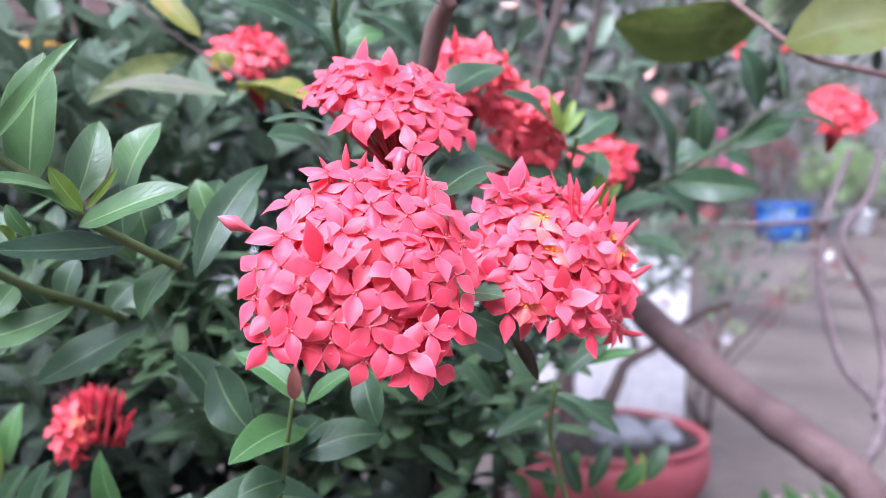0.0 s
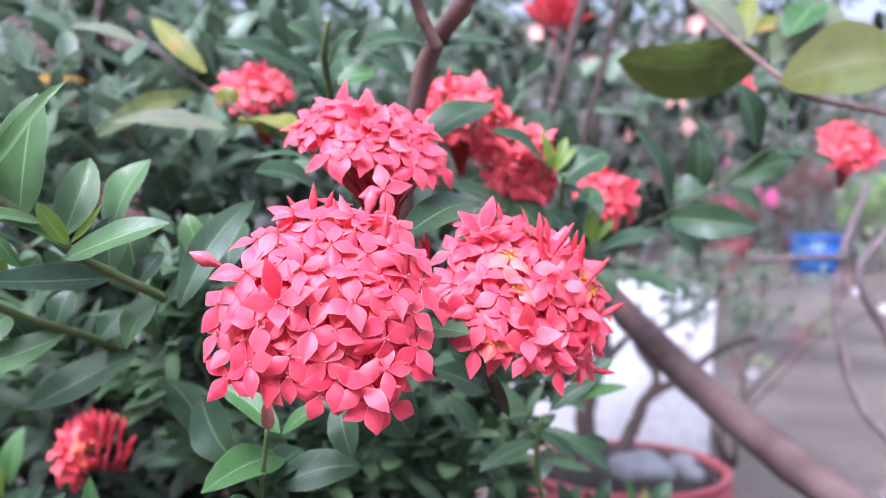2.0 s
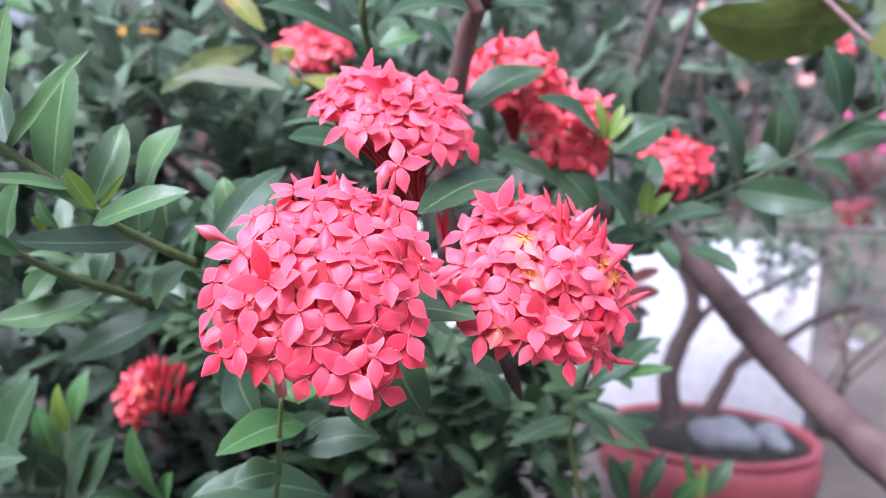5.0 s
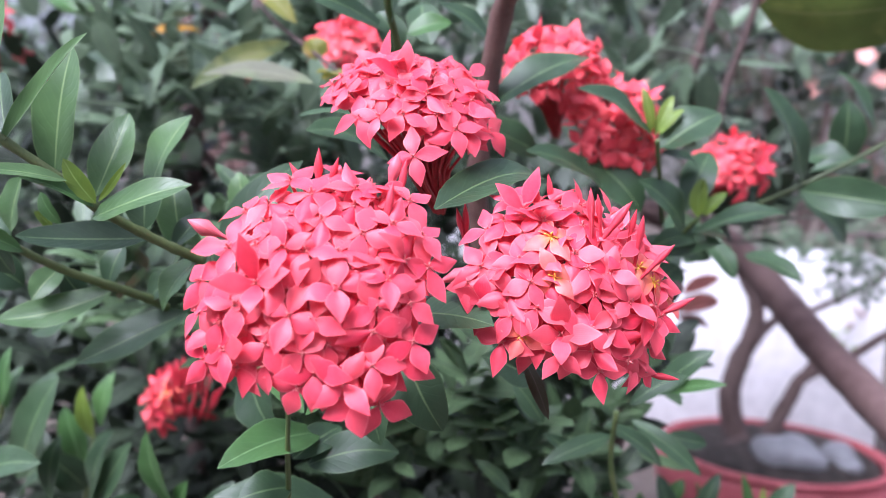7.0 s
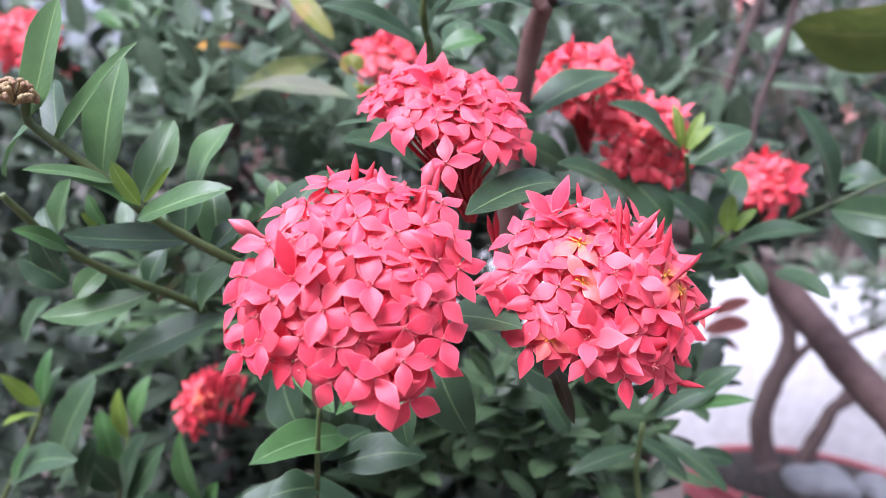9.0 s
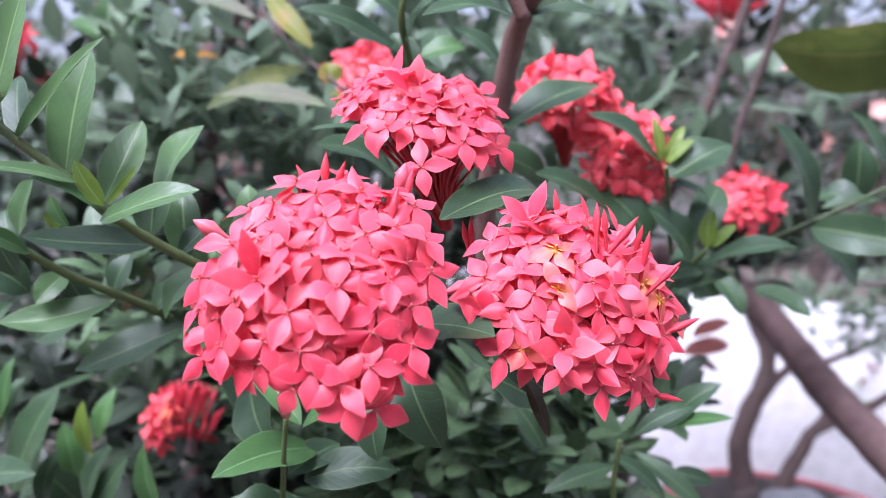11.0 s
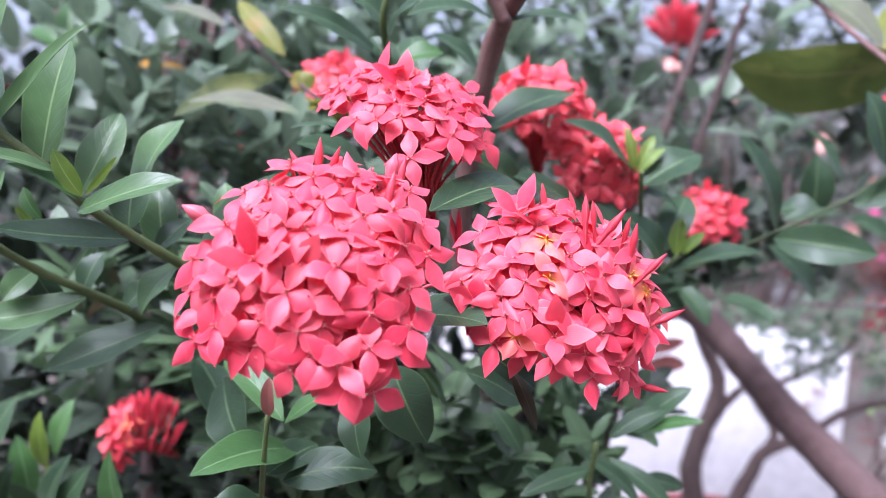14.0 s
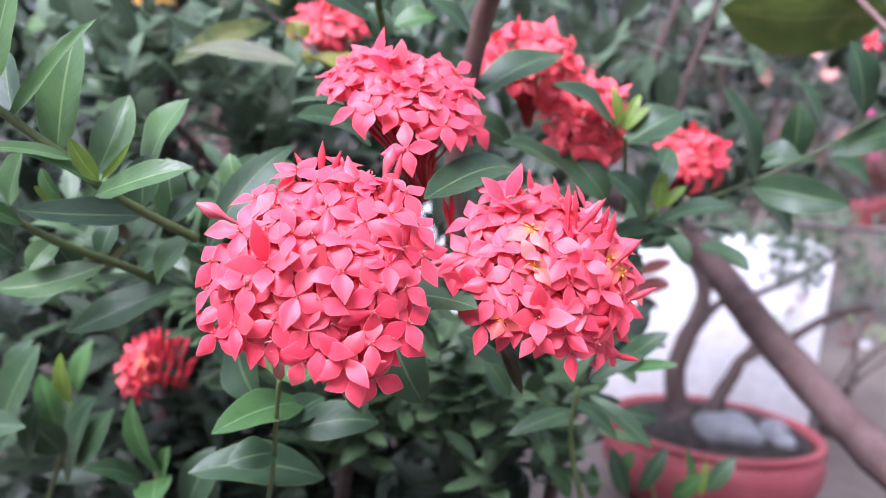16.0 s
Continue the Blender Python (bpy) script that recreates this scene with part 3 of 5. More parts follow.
leaf(middle_branch, (-0.031, 0.615, 0.918), (0.015, 0.646, 0.895), 0.0257, LEAF, 0, 0.12, 0.25)
leaf(middle_branch, (0.062, 0.615, 0.877), (0.015, 0.573, 0.900), 0.0237, LEAF, 10, 0.12, 0.25)
leaf(middle_branch, (0.052, 0.646, 0.894), (0.090, 0.642, 0.857), 0.0312, LEAF, 0, 0.12, 0.25)
leaf(middle_branch, (-0.005, 0.420, 0.875), (0.037, 0.497, 0.887), 0.0238, LEAF, -10, 0.12, 0.25)
leaf(middle_branch, (-0.076, 0.566, 0.891), (-0.111, 0.510, 0.909), 0.0237, LEAF, 0, 0.12, 0.25)
leaf(middle_branch, (-0.070, 0.526, 0.915), (-0.110, 0.496, 0.917), 0.0106, LEAF, 20, 0.12, 0.25)
leaf(middle_branch, (-0.142, 0.455, 0.828), (-0.109, 0.503, 0.891), 0.0185, LEAF, 10, 0.12, 0.25)
leaf(middle_branch, (-0.145, 0.505, 0.847), (-0.156, 0.510, 0.882), 0.0171, LIGHT, 0, 0.1, 0.3)
leaf(middle_branch, (-0.152, 0.496, 0.839), (-0.147, 0.532, 0.881), 0.0224, LEAF, 20, 0.12, 0.25)
leaf(middle_branch, (-0.138, 0.537, 0.842), (-0.144, 0.581, 0.874), 0.0236, LEAF, 0, 0.12, 0.25)
leaf(middle_branch, (-0.015, 0.418, 0.824), (0.031, 0.392, 0.828), 0.0220, LEAF, 0, 0.06, 0.25)
leaf(middle_branch, (-0.024, 0.443, 0.794), (-0.001, 0.435, 0.759), 0.0275, LEAF, 20, 0.12, 0.25)
leaf(middle_branch, (0.038, 0.445, 0.798), (0.053, 0.432, 0.773), 0.0068, UNDER, 20, 0.12, 0.4)
leaf(middle_branch, (0.039, 0.500, 0.770), (0.008, 0.483, 0.787), 0.0196, LEAF, 0, 0.12, 0.25)
leaf(middle_branch, (0.048, 0.460, 0.787), (0.018, 0.452, 0.806), 0.0196, LEAF, 0, 0.12, 0.25)
low_shoot = branch([(-0.107, 0.474, 0.658), (-0.094, 0.450, 0.705), (-0.087, 0.434, 0.739), (-0.081, 0.422, 0.767)], 0.0017, 0.0013, GREEN_STEM)
leaf(low_shoot, (-0.085, 0.473, 0.734), (-0.113, 0.405, 0.736), 0.0223, MID, 0, 0.12, 0.25)
leaf(low_shoot, (-0.085, 0.458, 0.720), (-0.036, 0.475, 0.727), 0.0225, LEAF, 0, 0.12, 0.25)
leaf(low_shoot, (-0.076, 0.430, 0.762), (-0.118, 0.445, 0.786), 0.0135, MID, 0, 0.08, 0.3)
leaf(low_shoot, (-0.075, 0.430, 0.761), (-0.046, 0.430, 0.781), 0.0097, MID, 0, 0.08, 0.3)
leaf(low_shoot, (-0.081, 0.422, 0.766), (-0.078, 0.414, 0.788), 0.0073, REDDISH, 0, 0.12, 0.25)
leaf(low_shoot, (-0.047, 0.458, 0.773), (-0.037, 0.444, 0.743), 0.0170, LEAF, 20, 0.12, 0.25)
leaf(low_shoot, (-0.148, 0.507, 0.761), (-0.117, 0.482, 0.724), 0.0287, LEAF, 40, 0.12, 0.25)
leaf(low_shoot, (-0.182, 0.537, 0.764), (-0.147, 0.512, 0.725), 0.0266, LEAF, -40, 0.12, 0.25)
leaf(low_shoot, (-0.075, 0.491, 0.676), (-0.150, 0.448, 0.687), 0.0268, LEAF, 10, 0.12, 0.25)
leaf(low_shoot, (-0.092, 0.450, 0.709), (-0.115, 0.430, 0.707), 0.0194, LEAF, 0, 0.12, 0.25)
leaf(low_shoot, (-0.092, 0.452, 0.725), (-0.075, 0.483, 0.735), 0.0170, LEAF, 0, 0.12, 0.25)
sprout_branch = branch([(0.091, 0.718, 0.796), (0.112, 0.696, 0.825), (0.132, 0.674, 0.853)], 0.0024, 0.0016, GREEN_STEM)
leaf(sprout_branch, (0.131, 0.674, 0.853), (0.133, 0.678, 0.882), 0.0114, YOUNG, 0, 0.12, 0.25)
leaf(sprout_branch, (0.135, 0.675, 0.854), (0.151, 0.682, 0.872), 0.0080, YOUNG, 0, 0.12, 0.25)
leaf(sprout_branch, (0.130, 0.672, 0.842), (0.190, 0.660, 0.860), 0.0222, LEAF, -25, 0.12, 0.25)
leaf(sprout_branch, (0.122, 0.670, 0.845), (0.087, 0.633, 0.881), 0.0263, LEAF, 0, 0.12, 0.25)
leaf(sprout_branch, (0.122, 0.682, 0.856), (0.139, 0.724, 0.900), 0.0237, LEAF, 0, 0.12, 0.25)
leaf(sprout_branch, (0.172, 0.723, 0.821), (0.209, 0.690, 0.807), 0.0192, LEAF, -10, 0.12, 0.25)
leaf(sprout_branch, (0.135, 0.694, 0.835), (0.098, 0.661, 0.828), 0.0171, LEAF, 0, 0.12, 0.25)
leaf(sprout_branch, (0.111, 0.695, 0.820), (0.150, 0.677, 0.834), 0.0156, LEAF, 0, 0.12, 0.25)
leaf(sprout_branch, (0.121, 0.707, 0.810), (0.093, 0.675, 0.786), 0.0266, LEAF, 0, 0.12, 0.25)
leaf(sprout_branch, (0.160, 0.742, 0.832), (0.100, 0.703, 0.823), 0.0183, LEAF, 20, 0.12, 0.25)
leaf(sprout_branch, (0.115, 0.729, 0.830), (0.086, 0.718, 0.805), 0.0232, LEAF, 0, 0.12, 0.25)
leaf(sprout_branch, (0.146, 1.281, 0.651), (0.214, 1.323, 0.663), 0.0255, REDDISH, 20, 0.12, 0.25)
leaf(sprout_branch, (0.159, 1.308, 0.671), (0.216, 1.359, 0.692), 0.0226, REDDISH, -10, 0.12, 0.25)
leaf(sprout_branch, (0.151, 1.281, 0.641), (0.203, 1.314, 0.620), 0.0170, BRONZE, -10, 0.12, 0.25)
leaf(sprout_branch, (0.147, 0.823, 0.832), (0.110, 0.790, 0.827), 0.0267, LEAF, 20, 0.12, 0.25)
leaf(sprout_branch, (0.102, 0.822, 0.769), (0.127, 0.824, 0.809), 0.0286, LEAF, 0, 0.12, 0.25)
leaf(sprout_branch, (0.087, 0.796, 0.762), (0.110, 0.799, 0.732), 0.0260, LEAF, 0, 0.12, 0.25)
leaf(sprout_branch, (0.148, 0.821, 0.820), (0.175, 0.803, 0.786), 0.0195, LEAF, 0, 0.12, 0.25)
leaf(sprout_branch, (0.115, 0.832, 0.817), (0.155, 0.821, 0.800), 0.0211, LEAF, 20, 0.12, 0.25)
leaf(sprout_branch, (0.168, 0.890, 0.821), (0.134, 0.876, 0.786), 0.0247, LEAF, 0, 0.12, 0.25)
sprout_twig = branch([(0.107, 0.729, 0.843), (0.097, 0.589, 0.909)], 0.0020, 0.0014, GREEN_STEM)
leaf(sprout_twig, (0.095, 0.650, 0.909), (0.042, 0.608, 0.942), 0.0254, LEAF, 10, 0.12, 0.25)
leaf(sprout_twig, (0.100, 0.651, 0.903), (0.141, 0.666, 0.929), 0.0342, LEAF, -15, 0.12, 0.25)
leaf(sprout_twig, (0.093, 0.655, 0.914), (0.085, 0.657, 0.946), 0.0070, YOUNG, 0, 0.12, 0.25)
leaf(sprout_twig, (0.096, 0.656, 0.913), (0.107, 0.663, 0.941), 0.0082, YOUNG, 0, 0.12, 0.25)
leaf(sprout_twig, (0.099, 0.652, 0.913), (0.115, 0.658, 0.931), 0.0077, YOUNG, 0, 0.12, 0.25)
leaf(sprout_twig, (0.102, 0.672, 0.899), (0.131, 0.699, 0.887), 0.0129, LEAF, 0, 0.12, 0.25)
dark_stem = branch([(0.167, 1.119, 0.810), (0.172, 1.111, 0.896), (0.176, 1.118, 0.939), (0.183, 1.125, 0.981), (0.202, 1.119, 1.049), (0.214, 1.110, 1.114), (0.225, 1.108, 1.152)], 0.0052, 0.0040, BARK)
right_spray = branch([(0.151, 0.820, 0.832), (0.212, 0.756, 0.874), (0.272, 0.776, 0.907), (0.322, 0.804, 0.938), (0.410, 0.848, 0.975), (0.476, 0.909, 1.007)], 0.0020, 0.0014, DARK_STEM)
leaf(right_spray, (0.216, 0.757, 0.876), (0.175, 0.729, 0.952), 0.0306, LEAF, 10, 0.12, 0.25)
leaf(right_spray, (0.259, 0.830, 0.891), (0.256, 0.820, 0.948), 0.0264, LEAF, 0, 0.12, 0.25)
leaf(right_spray, (0.285, 0.841, 0.922), (0.250, 0.844, 0.973), 0.0203, LEAF, 30, 0.12, 0.25)
leaf(right_spray, (0.305, 0.792, 0.939), (0.282, 0.785, 1.000), 0.0318, LEAF, 0, 0.12, 0.25)
leaf(right_spray, (0.214, 0.756, 0.871), (0.286, 0.723, 0.864), 0.0283, LEAF, 45, 0.12, 0.25)
leaf(right_spray, (0.324, 0.794, 0.933), (0.367, 0.757, 0.920), 0.0177, LEAF, -20, 0.12, 0.25)
leaf(right_spray, (0.284, 0.797, 0.903), (0.352, 0.817, 0.927), 0.0251, LEAF, 20, 0.12, 0.25)
leaf(right_spray, (0.224, 0.779, 0.886), (0.272, 0.785, 0.895), 0.0128, LEAF, 0, 0.12, 0.25)
leaf(right_spray, (0.341, 0.818, 0.948), (0.323, 0.842, 1.016), 0.0167, MID, 40, 0.12, 0.25)
leaf(right_spray, (0.261, 0.803, 0.892), (0.224, 0.820, 0.896), 0.0278, LEAF, 0, 0.12, 0.25)
leaf(right_spray, (0.232, 0.862, 0.863), (0.281, 0.882, 0.813), 0.0285, LEAF, 0, 0.12, 0.25)
leaf(right_spray, (0.312, 0.903, 0.895), (0.361, 0.928, 0.868), 0.0233, LEAF, 0, 0.12, 0.25)
tall_twig = branch([(0.469, 0.794, 0.963), (0.393, 0.765, 0.974), (0.336, 0.746, 0.982), (0.308, 0.737, 0.996), (0.293, 0.770, 1.021), (0.273, 0.826, 1.060), (0.248, 0.882, 1.105)], 0.0030, 0.0026, PURPLE_STEM)
leaf(tall_twig, (0.333, 0.863, 1.038), (0.186, 0.904, 1.038), 0.0737, OLIVE, -88, 0.12, 0.25)
leaf(tall_twig, (0.297, 0.717, 0.992), (0.397, 0.678, 1.004), 0.0631, YELLOW_GREEN, 20, 0.12, 0.25)
leaf(tall_twig, (0.307, 0.843, 1.048), (0.247, 0.882, 1.105), 0.0357, PALE, 0, 0.12, 0.25)
leaf(tall_twig, (0.345, 0.970, 1.067), (0.362, 1.008, 1.129), 0.0237, YELLOW, 0, 0.12, 0.25)
leaf(tall_twig, (0.391, 1.004, 1.050), (0.489, 1.074, 1.136), 0.0617, PALE, 0, 0.12, 0.25)
leaf(tall_twig, (0.363, 1.004, 1.083), (0.434, 1.065, 1.107), 0.0233, YELLOW, 0, 0.12, 0.25)
leaf(tall_twig, (0.398, 0.979, 1.076), (0.454, 1.035, 1.128), 0.0411, MID, 0, 0.12, 0.25)
mottled_twig = branch([(-0.106, 0.668, 0.924), (-0.150, 0.691, 0.948), (-0.199, 0.715, 0.977), (-0.245, 0.738, 1.006), (-0.299, 0.784, 1.046)], 0.0019, 0.0014, BARK)
leaf(mottled_twig, (-0.239, 0.767, 0.987), (-0.310, 0.708, 0.939), 0.0214, OLIVE, -30, 0.12, 0.25)
leaf(mottled_twig, (-0.183, 0.690, 0.946), (-0.294, 0.700, 0.952), 0.0220, PALE, 10, 0.06, 0.2)
leaf(mottled_twig, (-0.172, 0.690, 0.949), (-0.096, 0.600, 0.934), 0.0248, YELLOW, -10, 0.1, 0.3)
leaf(mottled_twig, (-0.150, 0.690, 0.941), (-0.164, 0.651, 0.952), 0.0186, YELLOW, 0, 0.12, 0.25)
leaf(mottled_twig, (-0.210, 0.715, 0.998), (-0.267, 0.735, 1.050), 0.0179, YELLOW, 0, 0.08, 0.3)
leaf(mottled_twig, (-0.280, 0.740, 1.028), (-0.353, 0.750, 1.045), 0.0136, PALE, 0, 0.08, 0.3)
leaf(mottled_twig, (-0.189, 0.713, 0.967), (-0.196, 0.716, 0.986), 0.0197, YELLOW, 0, 0.12, 0.25)
leaf(mottled_twig, (-0.172, 0.702, 0.956), (-0.117, 0.639, 0.931), 0.0186, OLIVE, 0, 0.12, 0.25)
DEEP_LEAVES = [((-0.596, 0.940, 1.036), (-0.659, 0.960, 1.066), 0.028), ((-0.596, 0.940, 1.036), (-0.560, 0.960, 1.072), 0.031), ((-0.596, 0.940, 1.036), (-0.504, 0.920, 1.025), 0.028), ((-0.559, 0.940, 0.960), (-0.613, 0.960, 0.994), 0.028), ((-0.559, 0.940, 0.960), (-0.507, 0.960, 0.981), 0.031), ((-0.580, 0.940, 0.999), (-0.628, 0.920, 0.968), 0.031), ((-0.580, 0.940, 0.999), (-0.540, 0.960, 1.012), 0.028), ((-0.502, 0.940, 0.921), (-0.521, 0.920, 0.873), 0.034), ((-0.502, 0.940, 0.921), (-0.450, 0.960, 0.939), 0.034), ((-0.462, 0.940, 0.889), (-0.481, 0.920, 0.847), 0.031), ((-0.518, 0.940, 0.930), (-0.541, 0.920, 0.904), 0.031), ((-0.596, 0.940, 1.036), (-0.606, 0.960, 1.101), 0.028)]
deep_branch = branch([(-0.620, 0.950, 1.085), (-0.600, 0.945, 1.037), (-0.559, 0.940, 0.960), (-0.531, 0.940, 0.936), (-0.502, 0.940, 0.921), (-0.408, 0.950, 0.844), (-0.364, 0.980, 0.785)], 0.0036, 0.0062, BARK)
for k, (b, t, w) in enumerate(DEEP_LEAVES):
    leaf(deep_branch, b, t, w, LIGHT if k % 3 else MID, 20 * math.sin(k * 1.9))
fork_twig = branch([(0.006, 0.547, 0.993), (-0.004, 0.538, 1.012), (-0.010, 0.529, 1.028)], 0.0046, 0.0040, PURPLE_STEM)
top_shoot = branch([(-0.073, 0.605, 0.903), (-0.072, 0.572, 0.961), (-0.072, 0.545, 0.991), (-0.067, 0.538, 1.011)], 0.0026, 0.0020, GREEN_STEM)
leaf(top_shoot, (-0.079, 0.574, 0.973), (-0.136, 0.527, 0.994), 0.0172, LEAF, -10, 0.12, 0.25)
leaf(top_shoot, (-0.071, 0.554, 0.978), (-0.047, 0.537, 1.004), 0.0186, LEAF, 0, 0.12, 0.25)
leaf(top_shoot, (-0.072, 0.572, 0.961), (-0.088, 0.575, 0.988), 0.0181, LEAF, 0, 0.12, 0.25)
leaf(top_shoot, (-0.072, 0.572, 0.961), (-0.084, 0.570, 0.945), 0.0197, LEAF, 0, 0.12, 0.25)
leaf(top_shoot, (-0.073, 0.555, 0.993), (-0.096, 0.537, 1.007), 0.0223, LEAF, 0, 0.12, 0.25)
leaf(top_shoot, (-0.070, 0.583, 0.974), (-0.042, 0.595, 0.983), 0.0162, MID, 0, 0.12, 0.25)
leaf(top_shoot, (-0.051, 0.596, 0.996), (-0.019, 0.613, 0.972), 0.0166, LEAF, 0, 0.12, 0.25)
leaf(top_shoot, (-0.061, 0.613, 0.970), (-0.076, 0.637, 1.002), 0.0214, LEAF, 0, 0.12, 0.25)
left_shoot = branch([(-0.430, 0.665, 0.466), (-0.375, 0.636, 0.584), (-0.360, 0.628, 0.638)], 0.0026, 0.0018, GREEN_STEM)
leaf(left_shoot, (-0.361, 0.627, 0.636), (-0.360, 0.616, 0.687), 0.0145, YOUNG, 0, 0.12, 0.25)
leaf(left_shoot, (-0.355, 0.630, 0.646), (-0.346, 0.641, 0.694), 0.0192, MID, 0, 0.12, 0.25)
leaf(left_shoot, (-0.416, 0.629, 0.586), (-0.390, 0.609, 0.676), 0.0324, LEAF, 0, 0.12, 0.25)
leaf(left_shoot, (-0.356, 0.615, 0.566), (-0.302, 0.599, 0.649), 0.0216, LEAF, 0, 0.12, 0.25)
leaf(left_shoot, (-0.364, 0.629, 0.594), (-0.330, 0.615, 0.651), 0.0241, LEAF, 0, 0.12, 0.25)
leaf(left_shoot, (-0.431, 0.624, 0.577), (-0.366, 0.583, 0.625), 0.0259, LEAF, 0, 0.12, 0.25)
leaf(left_shoot, (-0.427, 0.636, 0.637), (-0.411, 0.648, 0.684), 0.0239, LEAF, 0, 0.12, 0.25)
leaf(left_shoot, (-0.369, 0.627, 0.588), (-0.387, 0.601, 0.629), 0.0261, LEAF, 0, 0.12, 0.25)
leaf(left_shoot, (-0.389, 0.647, 0.599), (-0.403, 0.644, 0.654), 0.0209, MID, 0, 0.12, 0.25)
front_shoot = branch([(-0.228, 0.575, 0.554), (-0.229, 0.547, 0.629)], 0.0022, 0.0018, GREEN_STEM)
leaf(front_shoot, (-0.215, 0.530, 0.636), (-0.226, 0.510, 0.704), 0.0197, MID, -20, 0.12, 0.25)
leaf(front_shoot, (-0.224, 0.527, 0.627), (-0.243, 0.478, 0.660), 0.0178, LEAF, 0, 0.12, 0.25)
leaf(front_shoot, (-0.213, 0.530, 0.633), (-0.201, 0.518, 0.667), 0.0149, MID, 0, 0.12, 0.25)
leaf(front_shoot, (-0.219, 0.529, 0.633), (-0.199, 0.491, 0.633), 0.0245, MID, 0, 0.12, 0.25)
leaf(front_shoot, (-0.194, 0.530, 0.613), (-0.178, 0.542, 0.660), 0.0253, LEAF, 0, 0.12, 0.25)
corner_shoot = branch([(-0.459, 0.570, 0.559), (-0.398, 0.560, 0.663), (-0.386, 0.556, 0.687)], 0.0022, 0.0016, GREEN_STEM)
leaf(corner_shoot, (-0.388, 0.555, 0.686), (-0.397, 0.525, 0.719), 0.0116, YOUNG, 0, 0.12, 0.25)
leaf(corner_shoot, (-0.386, 0.556, 0.687), (-0.381, 0.563, 0.733), 0.0146, MID, 0, 0.12, 0.25)
leaf(corner_shoot, (-0.385, 0.555, 0.678), (-0.392, 0.522, 0.679), 0.0103, YOUNG, 0, 0.12, 0.25)
leaf(corner_shoot, (-0.383, 0.556, 0.685), (-0.379, 0.572, 0.715), 0.0138, MID, 0, 0.12, 0.25)
leaf(corner_shoot, (-0.382, 0.519, 0.638), (-0.306, 0.503, 0.672), 0.0253, LEAF, 0, 0.12, 0.25)
leaf(corner_shoot, (-0.380, 0.560, 0.625), (-0.338, 0.562, 0.714), 0.0329, LEAF, 0, 0.12, 0.25)
leaf(corner_shoot, (-0.295, 0.542, 0.627), (-0.272, 0.536, 0.687), 0.0197, LEAF, 0, 0.12, 0.25)
leaf(corner_shoot, (-0.296, 0.542, 0.623), (-0.259, 0.539, 0.680), 0.0180, LEAF, 15, 0.12, 0.25)
leaf(corner_shoot, (-0.354, 0.565, 0.610), (-0.348, 0.574, 0.661), 0.0167, LEAF, 0, 0.12, 0.25)
leaf(corner_shoot, (-0.377, 0.519, 0.625), (-0.355, 0.511, 0.675), 0.0154, MID, 0, 0.12, 0.25)
pot_side_shoot = branch([(0.103, 0.599, 0.606), (0.082, 0.588, 0.683), (0.083, 0.575, 0.731)], 0.0024, 0.0016, GREEN_STEM)
leaf(pot_side_shoot, (0.116, 0.652, 0.724), (0.156, 0.624, 0.742), 0.0094, MID, 0, 0.12, 0.25)
leaf(pot_side_shoot, (0.110, 0.650, 0.721), (0.148, 0.646, 0.760), 0.0174, LEAF, 0, 0.12, 0.25)
leaf(pot_side_shoot, (0.093, 0.643, 0.702), (0.145, 0.633, 0.669), 0.0133, LEAF, 0, 0.12, 0.25)
leaf(pot_side_shoot, (0.121, 0.670, 0.683), (0.151, 0.677, 0.677), 0.0131, LEAF, 0, 0.12, 0.25)
leaf(pot_side_shoot, (0.076, 0.592, 0.716), (0.116, 0.614, 0.680), 0.0116, LEAF, 0, 0.12, 0.25)
leaf(pot_side_shoot, (0.080, 0.591, 0.708), (0.037, 0.561, 0.693), 0.0129, LEAF, 0, 0.12, 0.25)
leaf(pot_side_shoot, (0.060, 0.603, 0.674), (0.035, 0.584, 0.706), 0.0116, LEAF, 0, 0.12, 0.25)
leaf(pot_side_shoot, (0.036, 0.566, 0.721), (0.014, 0.566, 0.749), 0.0126, LEAF, 0, 0.12, 0.25)
leaf(pot_side_shoot, (0.091, 0.597, 0.729), (0.128, 0.607, 0.751), 0.0114, LEAF, 0, 0.12, 0.25)
foot_shoot = branch([(0.203, 0.926, 0.427), (0.175, 0.905, 0.518), (0.165, 0.889, 0.552)], 0.0024, 0.0016, GREEN_STEM)
leaf(foot_shoot, (0.225, 0.916, 0.500), (0.210, 0.905, 0.564), 0.0102, MID, 0, 0.12, 0.25)
leaf(foot_shoot, (0.237, 0.901, 0.516), (0.264, 0.913, 0.556), 0.0190, LEAF, 0, 0.12, 0.25)
leaf(foot_shoot, (0.197, 0.873, 0.517), (0.225, 0.864, 0.552), 0.0183, MID, 0, 0.12, 0.25)
leaf(foot_shoot, (0.231, 0.899, 0.510), (0.233, 0.907, 0.551), 0.0070, YOUNG, 0, 0.12, 0.25)
leaf(foot_shoot, (0.138, 0.837, 0.550), (0.148, 0.844, 0.575), 0.0131, MID, 0, 0.12, 0.25)
leaf(foot_shoot, (0.088, 0.776, 0.546), (0.057, 0.757, 0.587), 0.0183, MID, 0, 0.12, 0.25)
leaf(foot_shoot, (0.110, 0.780, 0.547), (0.106, 0.786, 0.582), 0.0124, MID, 0, 0.12, 0.25)
leaf(foot_shoot, (0.144, 0.806, 0.542), (0.122, 0.811, 0.591), 0.0173, LEAF, 0, 0.12, 0.25)
leaf(foot_shoot, (0.157, 0.828, 0.539), (0.181, 0.842, 0.587), 0.0159, LEAF, 0, 0.12, 0.25)
